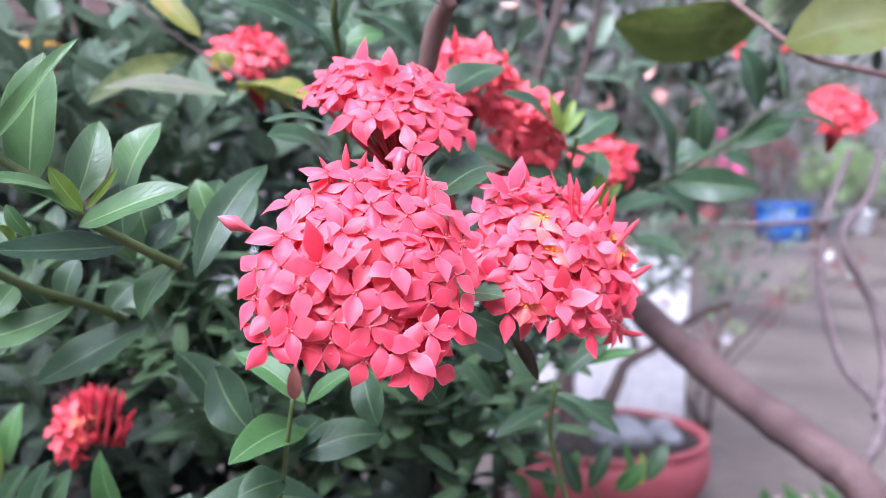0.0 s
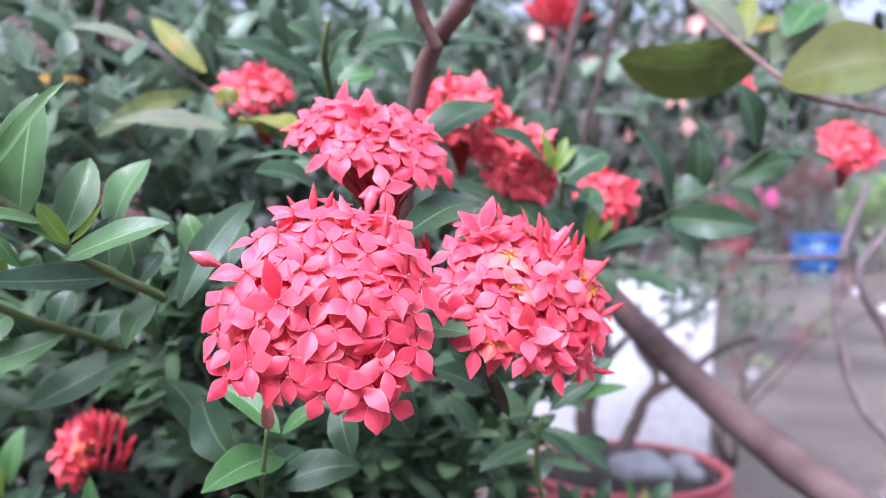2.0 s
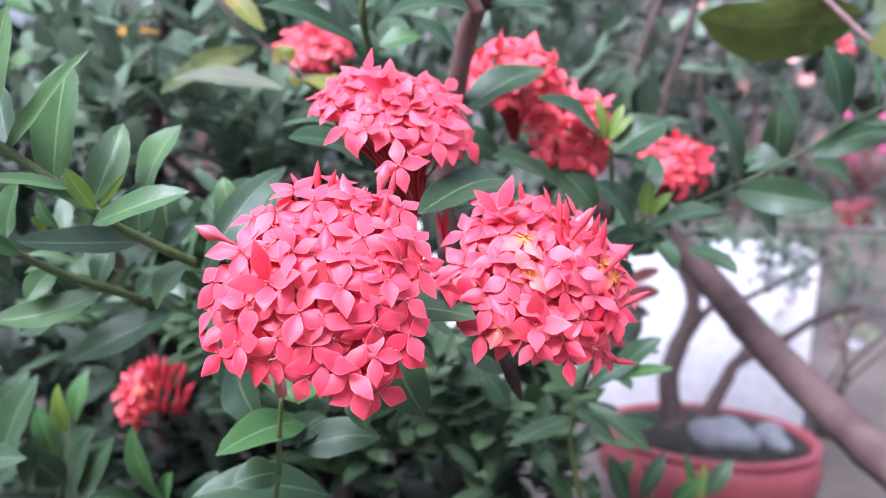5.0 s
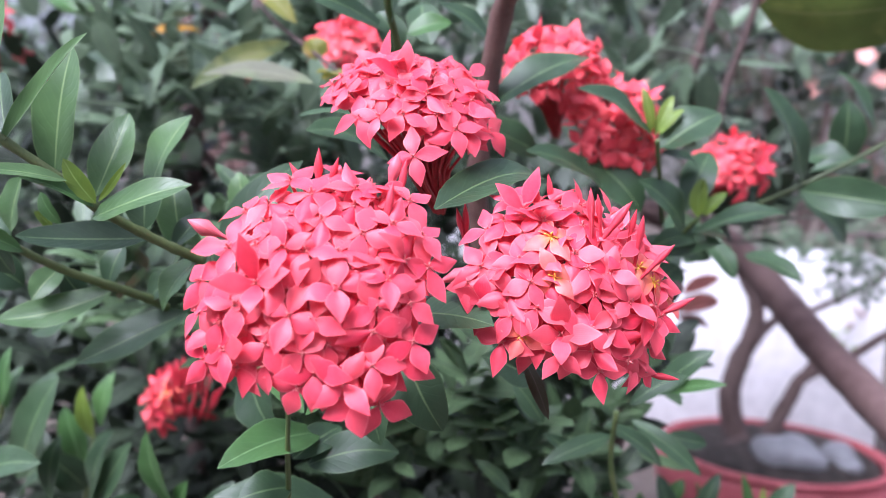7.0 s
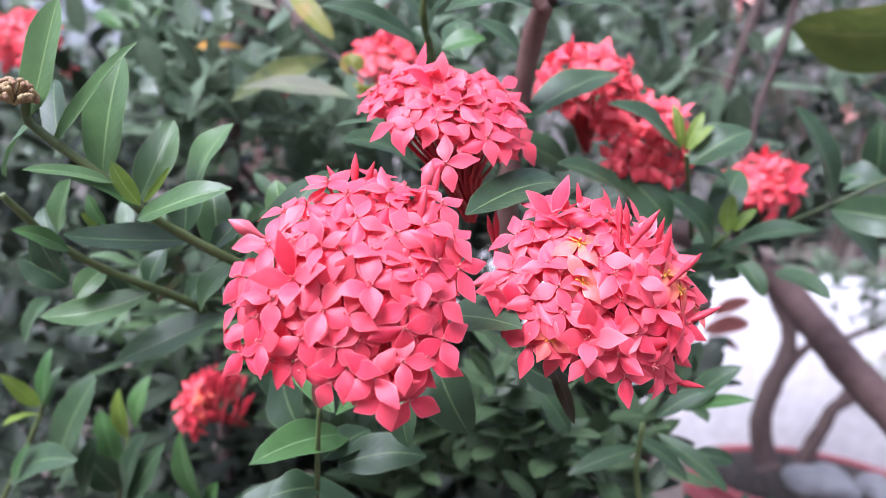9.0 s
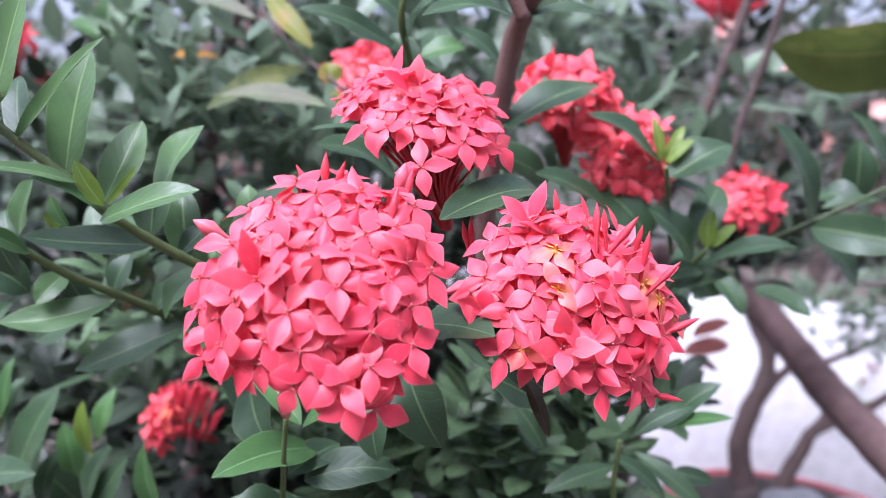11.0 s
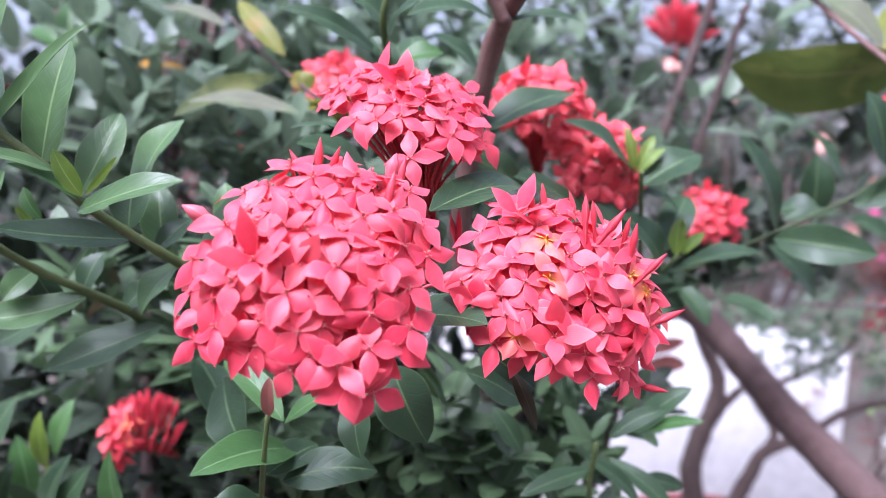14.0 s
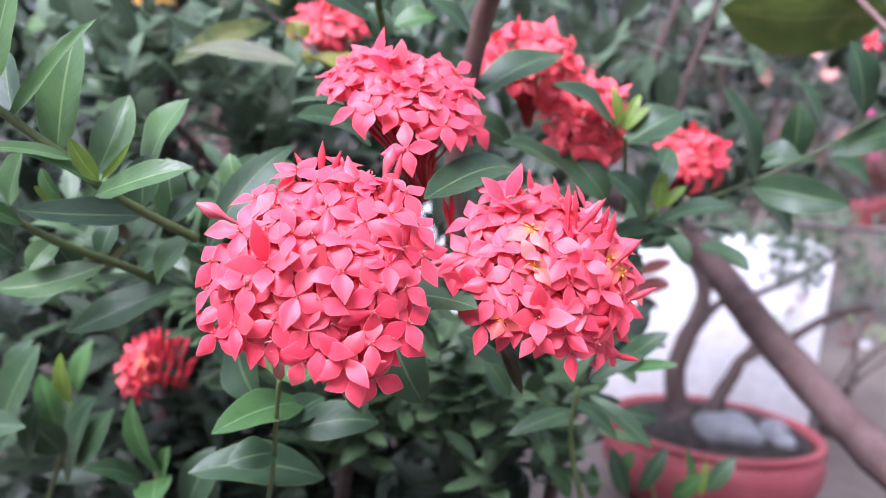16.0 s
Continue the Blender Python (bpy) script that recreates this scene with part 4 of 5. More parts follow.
leaf(mottled_twig, (-0.413, 0.905, 1.012), (-0.453, 0.861, 1.001), 0.0250, AUTUMN, 20, 0.12, 0.25)
leaf(left_shoot, (-0.141, 0.928, 0.587), (-0.096, 0.939, 0.576), 0.0227, AUTUMN, 0, 0.12, 0.25)
leaf(left_shoot, (-0.135, 0.971, 0.508), (-0.095, 0.983, 0.512), 0.0155, AUTUMN, 0, 0.12, 0.25)
leaf(left_shoot, (-0.160, 0.885, 0.554), (-0.084, 0.896, 0.543), 0.0200, AUTUMN, 0, 0.12, 0.25)


flower_head((-0.0447, 0.389, 0.8307), 0.0679, (0.032, -0.752, 0.639), 0.937, 80, (-0.030, 0.425, 0.795), seed=5, tilt=0.42, size=0.95, spacing=0.0087, label="large dome of coral-pink four-petalled flowers",
            fixed=[(105, 42, 38), (65, 45, 34), (126, 71, 36), (100, 54, 62), (131, 54, 53), (114, 32, 50), (137, 26, 66), (47, 24, 11), (90, 17, 79), (29, 12, 57), (-154, 11, 60), (-140, 24, 23), (-172, 24, 76), (163, 37, 24), (-179, 50, 35), (-165, 46, 39), (-144, 45, 14), (148, 40, 76), (160, 48, 89), (149, 57, 67), (86, 39, 29), (56, 54, 80), (28, 36, 14), (39, 44, 8), (-45, 16, 16), (-101, 16, 3), (-102, 34, 44), (-161, 35, 62), (118, 55, 25), (30, 27, 35), (-24, 21, 30), (-73, 24, 49)],
            buds=[((-0.045, 0.374, 0.890), (-0.045, 0.374, 0.905)), ((-0.050, 0.372, 0.886), (-0.056, 0.370, 0.896)), ((-0.039, 0.373, 0.888), (-0.035, 0.371, 0.900)), ((-0.010, 0.362, 0.877), (-0.008, 0.365, 0.894)), ((-0.015, 0.397, 0.885), (-0.014, 0.398, 0.893))],
            fat=[((-0.0931, 0.3697, 0.8650), (-0.1009, 0.3659, 0.8692)), ((-0.0231, 0.4099, 0.8896), (-0.0211, 0.4119, 0.9005))])
flower_head((0.0477, 0.4528, 0.8294), 0.0593, (0.448, -0.615, 0.566), 0.847, 80, (0.060, 0.485, 0.805), seed=7, tilt=0.42, size=0.95, spacing=0.0092, label="dome of coral flowers with peach blooms and pointed buds",
            fixed=[(23, 24, 87), (-27, 21, 40), (39, 53, 27), (165, 24, 12), (157, 34, 43), (163, 57, 33), (-29, 52, 17), (-3, 35, 86), (75, 20, 8), (89, 35, 53), (61, 50, 74), (88, 56, 2), (119, 67, 21), (125, 37, 56), (34, 63, 31), (-27, 34, 81), (0, 62, 72), (-85, 15, 41), (76, 35, 49), (-155, 29, 1), (-132, 36, 73), (-73, 27, 11), (-58, 50, 88), (16, 46, 83), (46, 30, 57), (166, 11, 43), (121, 27, 11)], peach=(0, 1, 2, 3, 4, 5),
            buds=[((0.042, 0.432, 0.876), (0.042, 0.431, 0.888)), ((0.047, 0.446, 0.881), (0.045, 0.445, 0.893)), ((0.048, 0.439, 0.880), (0.062, 0.442, 0.888)), ((0.068, 0.427, 0.875), (0.067, 0.427, 0.888)),
                  ((0.072, 0.427, 0.874), (0.071, 0.426, 0.882)), ((0.078, 0.426, 0.871), (0.084, 0.427, 0.880)), ((0.086, 0.431, 0.868), (0.087, 0.430, 0.874)), ((0.090, 0.430, 0.863), (0.091, 0.429, 0.872)),
                  ((0.098, 0.432, 0.854), (0.104, 0.433, 0.861)), ((0.105, 0.443, 0.830), (0.116, 0.445, 0.836)), ((0.101, 0.439, 0.799), (0.116, 0.441, 0.797)), ((0.004, 0.441, 0.863), (0.0, 0.440, 0.878)),
                  ((0.006, 0.442, 0.863), (0.005, 0.441, 0.879))], fat=[((0.0030, 0.4237, 0.8418), (0.0160, 0.4282, 0.8474))])
flower_head((-0.0368, 0.473, 0.9136), 0.0487, (0.083, -0.362, 0.928), 0.7085, 84, (-0.020, 0.490, 0.868), seed=9, tilt=0.3, size=0.95, spacing=0.0092, label="flat-topped coral flower head on deep red stalks",
            fixed=[(62, 58, 39), (93, 52, 62), (88, 38, 2), (116, 37, 10), (127, 67, 86), (159, 81, 8), (156, 52, 43), (32, 41, 29), (118, 54, 35), (54, 21, 12), (41, 27, 6), (145, 23, 80), (-163, 35, 37), (174, 48, 64), (-8, 54, 43), (-24, 40, 54), (-11, 11, 61), (-120, 17, 75), (-139, 35, 34), (-157, 47, 52), (169, 62, 38)])
# the single low bloom between two heads
part("flower", OPEN[2], None, part("flower_head", tube(bmesh.new(), [Vector((-0.02, 0.49, 0.868)), Vector((-0.018, 0.45, 0.885)), Vector((-0.017, 0.432, 0.899))], 0.0011, 0.0009, 5), TUBE, shrub, "single coral bloom on a red stalk"),
     m=look((-0.017, 0.4236, 0.8996), (-0.02, 0.52, 0.885), 10))
for centre, radius, axis, root, seed in (
    ((0.020, 0.665, 0.955), 0.036, (0.1, -0.6, 0.75), (0.02, 0.70, 0.91), 11),
    ((0.064, 0.675, 0.915), 0.040, (0.45, -0.6, 0.6), (0.05, 0.71, 0.88), 12),
    ((0.172, 0.872, 0.883), 0.031, (0.3, -0.6, 0.7), (0.16, 0.91, 0.85), 13),
    ((-0.186, 0.785, 0.985), 0.034, (0.0, -0.5, 0.85), (-0.18, 0.81, 0.94), 14),
    ((0.500, 1.04, 0.945), 0.038, (0.2, -0.6, 0.75), (0.51, 1.07, 0.90), 15),
    ((-0.690, 0.86, 1.01), 0.045, (0.1, -0.6, 0.75), (-0.69, 0.9, 0.96), 16),
):
    flower_head(centre, radius, axis, 0.72, 84, root, seed=seed, kinds=FAR_OPEN, label="smaller red flower head deeper in the shrub", spacing=0.0135, tilt=0.55)
# a head still mostly in bud
flower_head((-0.318, 0.690, 0.652), 0.026, (-0.30, -0.88, 0.12), 1.0, 46, (-0.297, 0.72, 0.63), seed=17, kinds=[WARM[0], FAR_OPEN[0], WARM[1], FAR_OPEN[2]], label="half-open red flower head with many closed buds", spacing=0.011,
            buds=bud_ring((-0.312, 0.695, 0.650), (0.1, -0.20, 0.95), 0.030, 52, 8, 86, 0.016))
flower_head((0.165, 1.41, 1.165), 0.035, (0.0, -0.3, 0.9), 1.0, 20, (0.165, 1.42, 1.12), seed=18, kinds=BUDS, label="red flower head with its petals closed", spacing=0.02,
            buds=bud_ring((0.165, 1.41, 1.165), (0.0, -0.3, 0.9), 0.045, 54, 5, 85), size=1.9)


# a young, still greenish bud cluster at the end of the upper shoot
bm = bmesh.new()
rnd = random.Random(5)
for k in range(90):
    n = Vector((rnd.gauss(0, 1), rnd.gauss(0, 1), abs(rnd.gauss(0, 1)) * 0.8)).normalized()
    tube(bm, [Vector((0, 0, -0.002)), n * 0.006, n * 0.0085, n * 0.0105], 0.0006, 0.0009, 6)
    bmesh.ops.create_icosphere(bm, subdivisions=1, radius=0.0016, matrix=Matrix.Translation(n * 0.0105))
part("bud_cluster", bm, GREEN_BUD, upper_branch, "tight cluster of tan-green buds", m=Matrix.Translation((-0.2275, 0.371, 0.921)))
# loose small blooms deep in the shrub
for k, p in enumerate(((-0.388, 0.968, 0.951), (-0.375, 0.985, 0.925), (-0.395, 1.0, 0.94), (-0.80, 1.05, 1.02), (-0.74, 1.0, 0.99), (0.43, 1.02, 1.03), (0.36, 1.0, 1.02))):
    part("flower", FAR_OPEN[k % 4], None, shrub, m=look(p, (p[0] + 0.1 * math.sin(k), p[1] + 0.3, p[2] - 0.1 * math.cos(k)), k * 25))

# woody stems down to the ground
for pts, r0, r1 in (
    ([(0.02, 0.98, GROUND), (0.0, 0.94, 0.3), (-0.02, 0.82, 0.70), (-0.035, 0.66, 0.86)], 0.016, 0.008),
    ([(-0.10, 0.95, GROUND), (-0.18, 0.9, 0.3), (-0.12, 0.7, 0.65), (-0.07, 0.50, 0.79)], 0.014, 0.004),
    ([(0.06, 1.0, GROUND), (0.06, 0.95, 0.4), (0.10, 0.84, 0.70), (0.12, 0.67, 0.80)], 0.012, 0.004),
    ([(-0.35, 0.95, GROUND), (-0.42, 0.9, 0.4), (-0.48, 1.0, 0.9), (-0.42, 0.98, 1.15)], 0.014, 0.006),
    ([(-0.15, 1.3, GROUND), (-0.05, 1.35, 0.5), (0.13, 1.3, 0.95), (0.25, 1.3, 1.4)], 0.014, 0.007),
):
    branch(pts, r0, r1, BARK)


def open_side(p):
    """Clear air on the paved side of the shrub."""
    return p.x > 0.05 and p.z < 0.86


# Inner and lower leaves, in the colour that carries the shade.
foliage("foliage", shrub, SHADED_FOLIAGE, [
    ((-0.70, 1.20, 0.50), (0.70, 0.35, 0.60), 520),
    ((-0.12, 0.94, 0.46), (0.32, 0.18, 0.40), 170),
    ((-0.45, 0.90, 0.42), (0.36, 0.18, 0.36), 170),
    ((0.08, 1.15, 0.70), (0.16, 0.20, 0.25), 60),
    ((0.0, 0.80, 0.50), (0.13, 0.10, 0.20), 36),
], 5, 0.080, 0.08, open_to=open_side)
foliage("foliage", shrub, SHADED_FOLIAGE, [((0.071, 0.856, 0.694), (0.045, 0.05, 0.05), 4), ((0.178, 1.054, 0.811), (0.05, 0.06, 0.035), 12), ((0.252, 1.142, 0.832), (0.05, 0.05, 0.025), 5), ((0.30, 1.25, 0.82), (0.10, 0.10, 0.03), 10), ((0.30, 1.62, 1.12), (0.42, 0.22, 0.30), 70), ((0.75, 1.75, 1.10), (0.30, 0.20, 0.22), 30)], 8, 0.070, 0.06)
# Mostly upper and back leaves, brightened by colour for the light from above.
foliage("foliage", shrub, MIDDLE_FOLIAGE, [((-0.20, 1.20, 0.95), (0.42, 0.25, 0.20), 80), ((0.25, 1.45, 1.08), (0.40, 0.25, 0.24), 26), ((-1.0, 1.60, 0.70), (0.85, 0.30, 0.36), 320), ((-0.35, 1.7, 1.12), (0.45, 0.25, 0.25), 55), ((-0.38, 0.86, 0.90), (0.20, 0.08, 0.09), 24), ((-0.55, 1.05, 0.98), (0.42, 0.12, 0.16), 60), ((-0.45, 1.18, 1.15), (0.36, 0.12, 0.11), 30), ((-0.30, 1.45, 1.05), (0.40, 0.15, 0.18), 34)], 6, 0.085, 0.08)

foliage("foliage", shrub, NEAR_FOLIAGE, [((0.070, 0.740, 0.687), (0.040, 0.032, 0.050), 7), ((0.063, 0.720, 0.622), (0.045, 0.036, 0.050), 8), ((-0.021, 0.640, 0.663), (0.050, 0.040, 0.050), 8), ((-0.088, 0.640, 0.628), (0.060, 0.048, 0.040), 8), ((0.016, 0.660, 0.625), (0.050, 0.040, 0.040), 7), ((-0.137, 0.600, 0.728), (0.050, 0.040, 0.050), 8), ((-0.180, 0.600, 0.759), (0.045, 0.036, 0.040), 6), ((-0.206, 0.580, 0.790), (0.040, 0.032, 0.030), 5), ((-0.296, 0.600, 0.786), (0.050, 0.040, 0.030), 6), ((-0.333, 0.800, 0.692), (0.080, 0.064, 0.050), 10), ((-0.428, 0.800, 0.662), (0.070, 0.056, 0.060), 8), ((-0.201, 0.700, 0.624), (0.060, 0.048, 0.040), 8), ((-0.056, 0.620, 0.708), (0.050, 0.040, 0.040), 6)], 14, 0.052, 0.05)

# ---- potted bonsai ----
POT = (0.465, 2.22, GROUND)


def lathe(bm, profile, sides=40, sx=1.0, sy=1.0, cap=False):
    rings = [[bm.verts.new((r * sx * math.cos(k * math.tau / sides), r * sy * math.sin(k * math.tau / sides), z)) for k in range(sides)] for r, z in profile]
    for lo, hi in zip(rings, rings[1:]):
        for k in range(sides):
            bm.faces.new((lo[k], lo[(k + 1) % sides], hi[(k + 1) % sides], hi[k]))
    if profile[0][1] < 0.01:
        bm.faces.new(rings[0][::-1])
    if cap:
        bm.faces.new(rings[-1])
    return bm


pot = thing("plant_pot", "wide shallow round brick-red pot standing on the paving", "pot", POT)
part("bowl", lathe(bmesh.new(), [(0.20, 0.0), (0.235, 0.012), (0.285, 0.055), (0.315, 0.105), (0.323, 0.150), (0.315, 0.185), (0.304, 0.200), (0.290, 0.196), (0.285, 0.165)], 48, 0.92, 0.71), POT_RED, pot)
part("rim", lathe(bmesh.new(), [(0.303, 0.201), (0.314, 0.206), (0.316, 0.216), (0.308, 0.223), (0.296, 0.222), (0.289, 0.212), (0.288, 0.198)], 48, 0.92, 0.71), POT_RED, pot, "thick rounded pot rim")
bm = lathe(bmesh.new(), [(0.287, 0.168), (0.282, 0.206), (0.255, 0.222), (0.19, 0.234), (0.12, 0.242), (0.05, 0.248), (0.02, 0.249)], 32, 0.92, 0.71, cap=True)
soil = thing("potting_soil", "dark potting soil with grit in the red pot", "soil", POT, mesh=mesh_of("soil", bm, SOIL))


def stone(at, size, seed, label):
    rnd = random.Random(seed)
    bm = bmesh.new()
    bmesh.ops.create_icosphere(bm, subdivisions=3, radius=1.0)
    for v in bm.verts:
        w = 1 + 0.35 * noise.noise(v.co * 0.9 + Vector((seed, 0, 0))) + 0.08 * noise.noise(v.co * 4)
        v.co = Vector((v.co.x * size[0], v.co.y * size[1], v.co.z * size[2])) * w
    return thing("stone", label, "stone", at, "stones in the pot", mesh=mesh_of("stone", bm, STONE))


stone((POT[0] + 0.02, POT[1] - 0.09, POT[2] + 0.245), (0.082, 0.055, 0.050), 3, "large grey stone lying on the potting soil")
stone((POT[0] + 0.14, POT[1] - 0.05, POT[2] + 0.240), (0.045, 0.04, 0.035), 5, "small grey stone lying on the potting soil")
stone((POT[0] + 0.16, POT[1] - 0.08, POT[2] + 0.232), (0.03, 0.03, 0.025), 8, "small grey stone lying on the potting soil")
bonsai = thing("bonsai_tree", "small gnarled tree with forking grey-brown trunk in the pot", "tree", (POT[0] - 0.043, POT[1], POT[2] + 0.19))
for name, pts, r0, r1 in (
    ("trunk", [(-0.02, 0.0, -0.03), (-0.05, 0.02, 0.05), (-0.072, 0.03, 0.15), (-0.052, 0.05, 0.25), (-0.025, 0.06, 0.32), (-0.02, 0.07, 0.40), (-0.06, 0.08, 0.48), (-0.10, 0.09, 0.56)], 0.033, 0.015),
    ("limb", [(0.01, 0.0, -0.02), (0.045, 0.03, 0.08), (0.085, 0.05, 0.165), (0.113, 0.06, 0.217), (0.218, 0.08, 0.272), (0.315, 0.10, 0.342), (0.43, 0.12, 0.38)], 0.024, 0.008),
    ("limb", [(0.113, 0.06, 0.217), (0.135, 0.07, 0.277), (0.08, 0.08, 0.361), (0.14, 0.09, 0.40), (0.246, 0.11, 0.46), (0.335, 0.13, 0.53)], 0.013, 0.006),
    ("limb", [(-0.050, 0.05, 0.25), (-0.01, 0.06, 0.315), (0.03, 0.07, 0.362), (0.09, 0.08, 0.42)], 0.017, 0.009),
    ("root", [(-0.03, -0.01, 0.03), (-0.08, -0.05, 0.03), (-0.13, -0.09, -0.005)], 0.030, 0.010),
    ("root", [(0.0, -0.02, 0.03), (0.04, -0.05, 0.02), (0.11, -0.09, -0.01)], 0.024, 0.008),
):
    part(name, tube(bmesh.new(), smooth_line(pts, 6), r0, r1, 10, 0.08, 0.1), BARK, bonsai)
foliage("foliage", bonsai, MIDDLE_FOLIAGE, [((0.34, 0.10, 0.50), (0.26, 0.12, 0.14), 60), ((0.17, 0.16, 0.52), (0.16, 0.10, 0.12), 36), ((-0.10, 0.08, 0.56), (0.20, 0.1, 0.08), 30)], 9, 0.045, 0.05)

# ---- low white wall ----
bm = box(bmesh.new(), (-1.3, 2.79, GROUND), (0.87, 3.11, 0.52), 0.015)
tagged(new("wall_low", mesh_of("wall_low", bm, WHITE)), "low white-painted garden wall", "wall", kind="structure")

# ---- bare tree at the side ----
tree = thing("bare_tree", "leafless small tree with a thick bent brown limb", "tree", (0.56, 0.90, GROUND))
o = Vector(tree.location)
for name, pts, r0, r1, mat in (
    ("trunk", [(0.560, 0.90, GROUND), (0.550, 0.89, 0.15), (0.530, 0.89, 0.33), (0.513, 0.897, 0.44)], 0.030, 0.025, LIMB),
    ("limb", [(0.513, 0.897, 0.44), (0.501, 0.908, 0.492), (0.488, 0.930, 0.515), (0.470, 0.970, 0.526), (0.4165, 1.144, 0.560), (0.3586, 1.326, 0.608), (0.315, 1.462, 0.656), (0.270, 1.55, 0.702), (0.20, 1.62, 0.735), (0.10, 1.70, 0.76)], 0.0235, 0.027, LIMB),
    ("twig", [(0.500, 0.925, 0.52), (0.578, 1.020, 0.535), (0.622, 1.120, 0.541), (0.604, 1.19, 0.582), (0.587, 1.234, 0.696), (0.605, 1.27, 0.78), (0.636, 1.303, 0.842), (0.66, 1.31, 0.90)], 0.0085, 0.005, GREY_TWIG),
    ("twig", [(0.600, 1.07, 0.538), (0.672, 1.19, 0.575), (0.668, 1.228, 0.66), (0.620, 1.244, 0.765), (0.68, 1.28, 0.83), (0.70, 1.3, 0.90)], 0.0085, 0.0055, GREY_TWIG),
    ("twig", [(0.604, 1.25, 0.79), (0.50, 1.35, 0.775), (0.40, 1.45, 0.76)], 0.005, 0.003, GREY_TWIG),
):
    part(name, tube(bmesh.new(), [p - o for p in smooth_line(pts, 7)], r0, r1, 12, 0.05, 0.16 if name == "twig" else 0.06), mat, tree)

# ---- across the yard ----
tub = thing("plastic_tub", "blue plastic tub standing at the edge of the paving", "tub", (3.9, 9.2, GROUND))
part("body", lathe(bmesh.new(), [(0.25, 0.0), (0.27, 0.02), (0.31, 0.40), (0.295, 0.40), (0.255, 0.04)], 32), BLUE, tub)
part("rim", lathe(bmesh.new(), [(0.312, 0.38), (0.335, 0.385), (0.335, 0.41), (0.305, 0.415), (0.295, 0.405)], 32), BLUE, tub)
bed = thing("far_shrub", "row of leafy shrubs along the far side of the yard", "shrub", (0, 0, GROUND), kind="stuff", mesh=None)
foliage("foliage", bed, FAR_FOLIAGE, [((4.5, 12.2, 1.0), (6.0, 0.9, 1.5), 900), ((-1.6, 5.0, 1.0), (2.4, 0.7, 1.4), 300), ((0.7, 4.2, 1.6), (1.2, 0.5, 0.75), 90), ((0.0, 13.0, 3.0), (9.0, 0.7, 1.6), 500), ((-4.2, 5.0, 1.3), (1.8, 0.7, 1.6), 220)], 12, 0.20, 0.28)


def potted_plant(at, pot_mat, leaf_mat, size, height, label, bloom=None, seed=1):
    """A pot with a leafy plant, seen across the yard."""
    ob = thing("potted_plant", label, "plant", at, "pots across the yard")
    part("pot", lathe(bmesh.new(), [(0.11, 0.0), (0.13, 0.02), (0.16, 0.24), (0.175, 0.25), (0.175, 0.28), (0.15, 0.28), (0.14, 0.22)], 24), pot_mat, ob)
    rnd = random.Random(seed)
    for k in range(4):
        a = k * 1.7 + seed
        pts = [(0, 0, 0.22), (0.05 * math.cos(a), 0.05 * math.sin(a), 0.22 + height * 0.4), (size * 0.5 * math.cos(a), size * 0.5 * math.sin(a), 0.25 + height * 0.9)]
        part("stem", tube(bmesh.new(), smooth_line(pts, 4), 0.012, 0.006, 6), BARK, ob)
    foliage("leaves", ob, leaf_mat, [((0, 0, 0.3 + height * 0.55), (size, size, height * 0.5), 46)], seed, 0.13, 0.12)
    if bloom:
        for k in range(7):
            bm = bmesh.new()
            bmesh.ops.create_icosphere(bm, subdivisions=2, radius=0.05)
            for v in bm.verts:
                v.co *= 1 + 0.5 * noise.noise(v.co * 40 + Vector((k, seed, 0)))
            part("bloom", bm, bloom, ob, m=Matrix.Translation((rnd.uniform(-size, size) * 0.8, -size * 0.7, 0.3 + height * rnd.uniform(0.4, 1.0))))
    return ob


for x, y, pot_mat, leaf_mat, size, height, label, bloom, seed in (
    (2.95, 9.3, POT_RED, BRONZE, 0.32, 0.55, "dark red leafed plant in a red pot by the paving edge", None, 21),
    (3.30, 10.1, POT_RED, FAR_FOLIAGE, 0.40, 0.95, "green leafy plant with magenta blooms in a red pot", MAGENTA, 22),
    (4.55, 9.5, STONE, LIME, 0.36, 0.75, "pale green leafy plant in a grey pot", None, 23),
    (5.15, 9.9, WHITE, LIME, 0.36, 0.70, "pale green bushy plant in a white pot", None, 24),
    (5.80, 9.6, POT_RED, FAR_FOLIAGE, 0.42, 0.90, "green leafy plant in a red pot", BLOOM, 25),
    (2.20, 9.9, STONE, BRONZE, 0.36, 0.70, "dark red leafed plant in a grey pot", None, 26),
    (4.20, 10.5, POT_RED, BRONZE, 0.40, 1.05, "tall dark red leafed plant in a red pot", None, 27),
    (6.50, 9.8, STONE, BRONZE, 0.40, 0.90, "dark red leafed plant in a grey stone pot", None, 28),
):
    potted_plant((x, y, GROUND), pot_mat, leaf_mat, size, height, label, bloom, seed)

# ---- twiggy plant beside the block ----
twiggy = thing("twiggy_shrub", "thin twiggy shrub with sparse small leaves and white blossoms", "shrub", (0.96, 2.86, GROUND))
rnd = random.Random(77)
tips = []
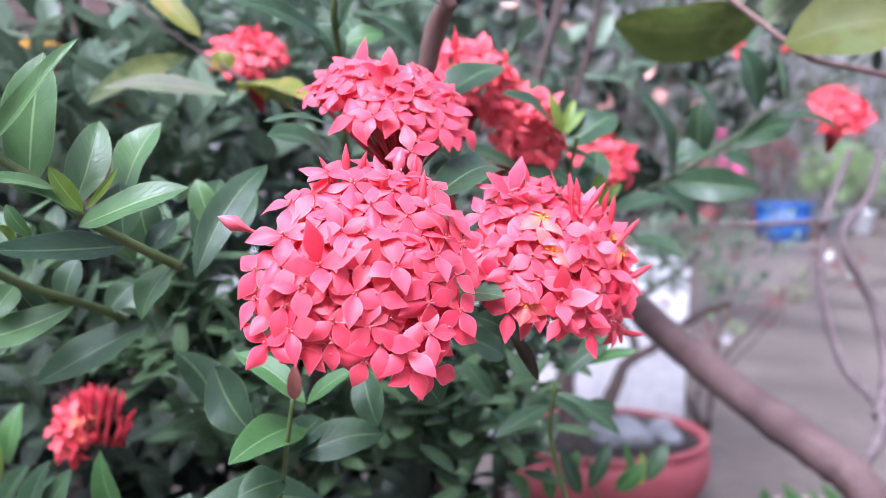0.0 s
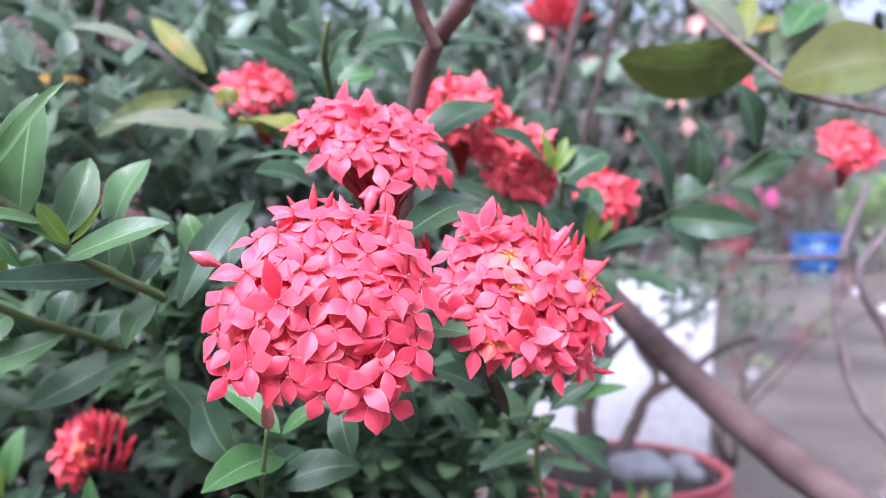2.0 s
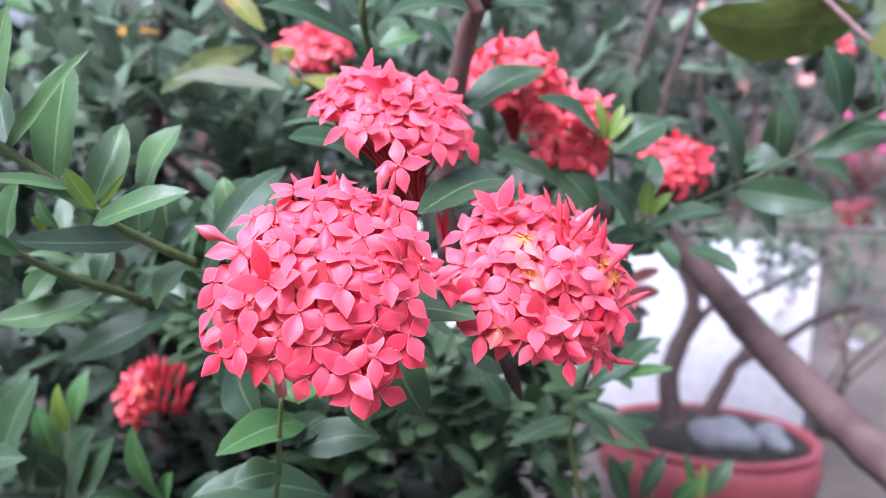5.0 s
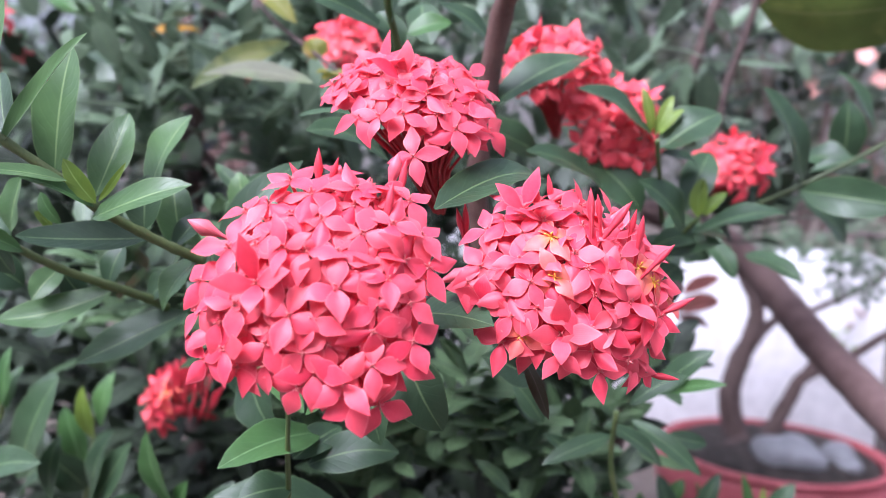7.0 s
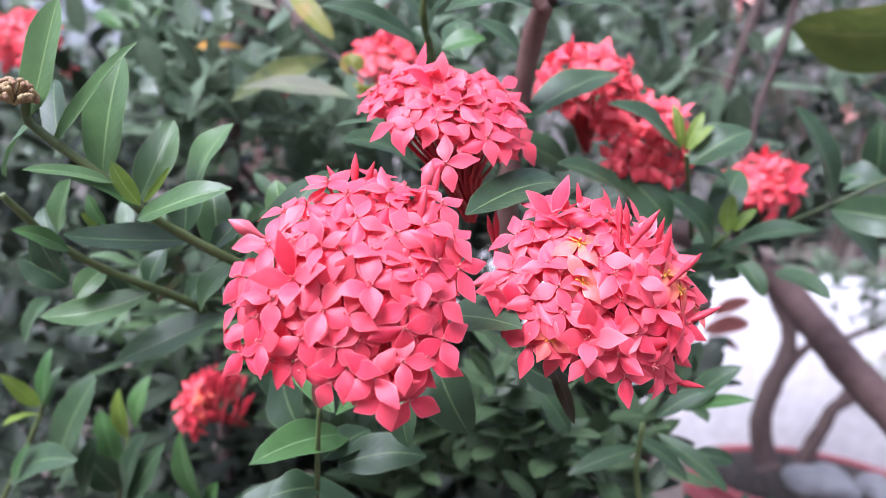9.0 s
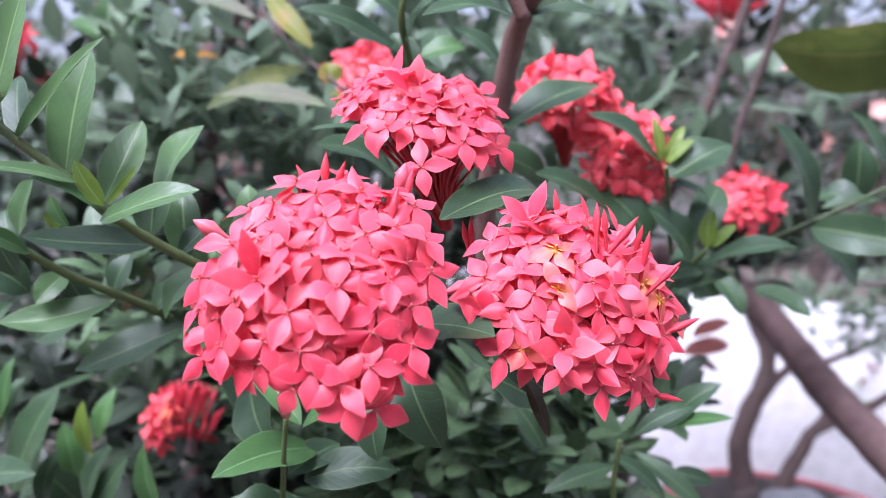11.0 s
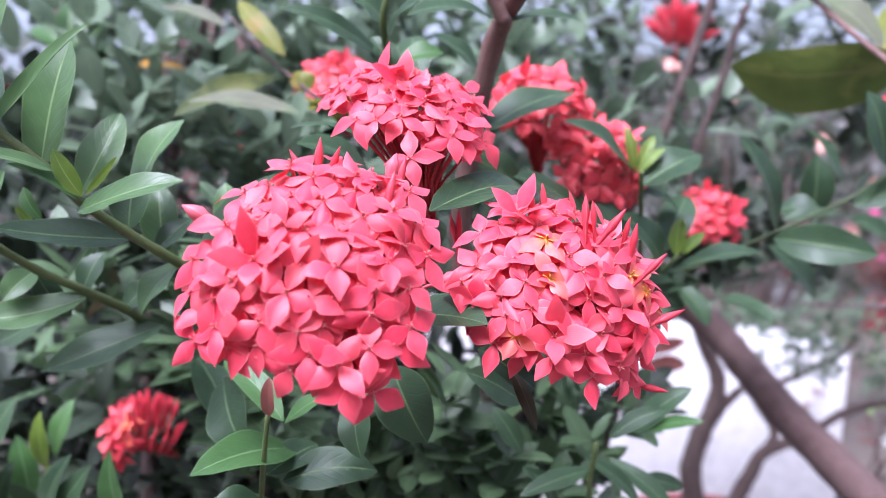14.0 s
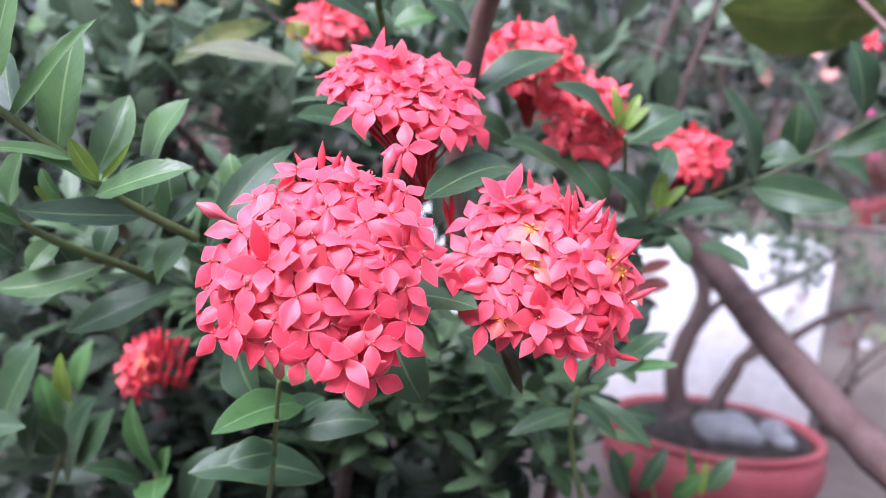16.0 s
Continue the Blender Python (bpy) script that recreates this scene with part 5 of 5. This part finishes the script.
for k in range(7):
    a = k * 2.4
    lean = rnd.uniform(0.16, 0.42)
    top = Vector((lean * math.cos(a) + 0.12, 0.7 * lean * math.sin(a), rnd.uniform(0.42, 0.90)))
    bends = [Vector((rnd.uniform(-0.05, 0.05), rnd.uniform(-0.05, 0.05), rnd.uniform(-0.03, 0.03))) for _ in range(3)]
    line = [Vector((0.02 * math.cos(a), 0.02 * math.sin(a), 0))] + [top * f + Vector((-0.10 * math.sin(math.pi * f), 0, 0)) + b for f, b in zip((0.3, 0.55, 0.8), bends)] + [top]
    part("stem", tube(bmesh.new(), smooth_line(line, 5), 0.006, 0.0025, 6, 0.1, 0.2), BARK, twiggy)
    tips += [top, line[3], line[2].lerp(line[3], 0.5)]
foliage("leaves", twiggy, BRONZE, [(tuple(p), (0.07, 0.05, 0.07), 4) for p in tips[::2]], 31, 0.045, 0.04, 2)
foliage("leaves", twiggy, LIME, [(tuple(p), (0.08, 0.05, 0.07), 3) for p in tips[1::2]], 32, 0.045, 0.04, 2)
blossom = bmesh.new()
for k in range(5):
    a = k * math.tau / 5
    blade(blossom, (0, 0, 0), (0.022 * math.cos(a), -0.006, 0.022 * math.sin(a)), 0.017, Vector((0, -1, 0)), 0.1, 0.2, 0.0, 2, 5, k)
blossom = mesh_of("blossom", blossom, WHITE)
for k, p in enumerate(tips[::4]):
    part("blossom", blossom, None, twiggy, m=Matrix.Translation(p + Vector((0.01, -0.03, 0.01))) @ Matrix.Rotation(k, 4, "Y"))

# ---- peach-blossomed shrub behind ----
peach_shrub = thing("blossom_shrub", "tall leggy shrub with peach-pink blossoms behind the red one", "shrub", (0.62, 3.75, GROUND))
rnd = random.Random(41)
petals = bmesh.new()
for k in range(5):
    a = k * math.tau / 5
    blade(petals, (0, 0, 0), (0.04 * math.cos(a), -0.012, 0.04 * math.sin(a)), 0.036, Vector((0, -1, 0)), 0.12, 0.2, 0.15, 2, 5, k)
petals = mesh_of("blossom", petals, BLOOM)
for k in range(12):
    a = k * 2.39
    top = Vector((0.85 * math.cos(a) * rnd.uniform(0.2, 1), 0.25 * math.sin(a), rnd.uniform(1.15, 2.0)))
    part("stem", tube(bmesh.new(), smooth_line([(0.03 * math.cos(a), 0.03 * math.sin(a), 0), top * 0.55 + Vector((0.04, 0, 0.1)), top], 5), 0.016, 0.006, 7, 0.06), BARK, peach_shrub)
    for j in range(1):
        spot = top + Vector((rnd.uniform(-0.09, 0.09), rnd.uniform(-0.12, -0.02), rnd.uniform(-0.22, 0.03)))
        part("blossom", petals, None, peach_shrub, m=Matrix.Translation(spot) @ Matrix.Rotation(rnd.uniform(0, 6), 4, "Y") @ Matrix.Rotation(rnd.uniform(-0.6, 0.6), 4, "X"))
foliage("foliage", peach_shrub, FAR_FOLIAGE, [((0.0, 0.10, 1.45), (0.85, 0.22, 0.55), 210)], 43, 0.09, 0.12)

# ---- seedlings in a small pot on the paving ----
seedling = thing("seedling_pot", "small pale clay pot of green seedlings on the paving", "plant", (0.86, 1.76, GROUND))
part("pot", lathe(bmesh.new(), [(0.075, 0.0), (0.085, 0.01), (0.115, 0.15), (0.126, 0.152), (0.128, 0.178), (0.110, 0.180), (0.104, 0.12)], 28), plain("pale_clay", (0.36, 0.25, 0.22), (0.48, 0.36, 0.33), 9, 0.8, 0.4, 0.002), seedling)
part("soil", lathe(bmesh.new(), [(0.112, 0.148), (0.105, 0.16), (0.02, 0.165)], 24, cap=True), SOIL, seedling)
rnd = random.Random(19)
for k in range(16):
    a, h = k * 2.4, rnd.uniform(0.05, 0.11)
    root = Vector((0.09 * math.cos(a) * rnd.uniform(0.3, 1) - 0.03, 0.07 * math.sin(a), 0.16))
    bm = bmesh.new()
    blade(bm, root, root + Vector((rnd.uniform(-0.05, 0.02), rnd.uniform(-0.03, 0.03), h)), 0.024, Vector((0, -0.9, 0.3)), 0.1, 0.3, 0.1, 4, 8, k)
    part("leaf", bm, MID, seedling)
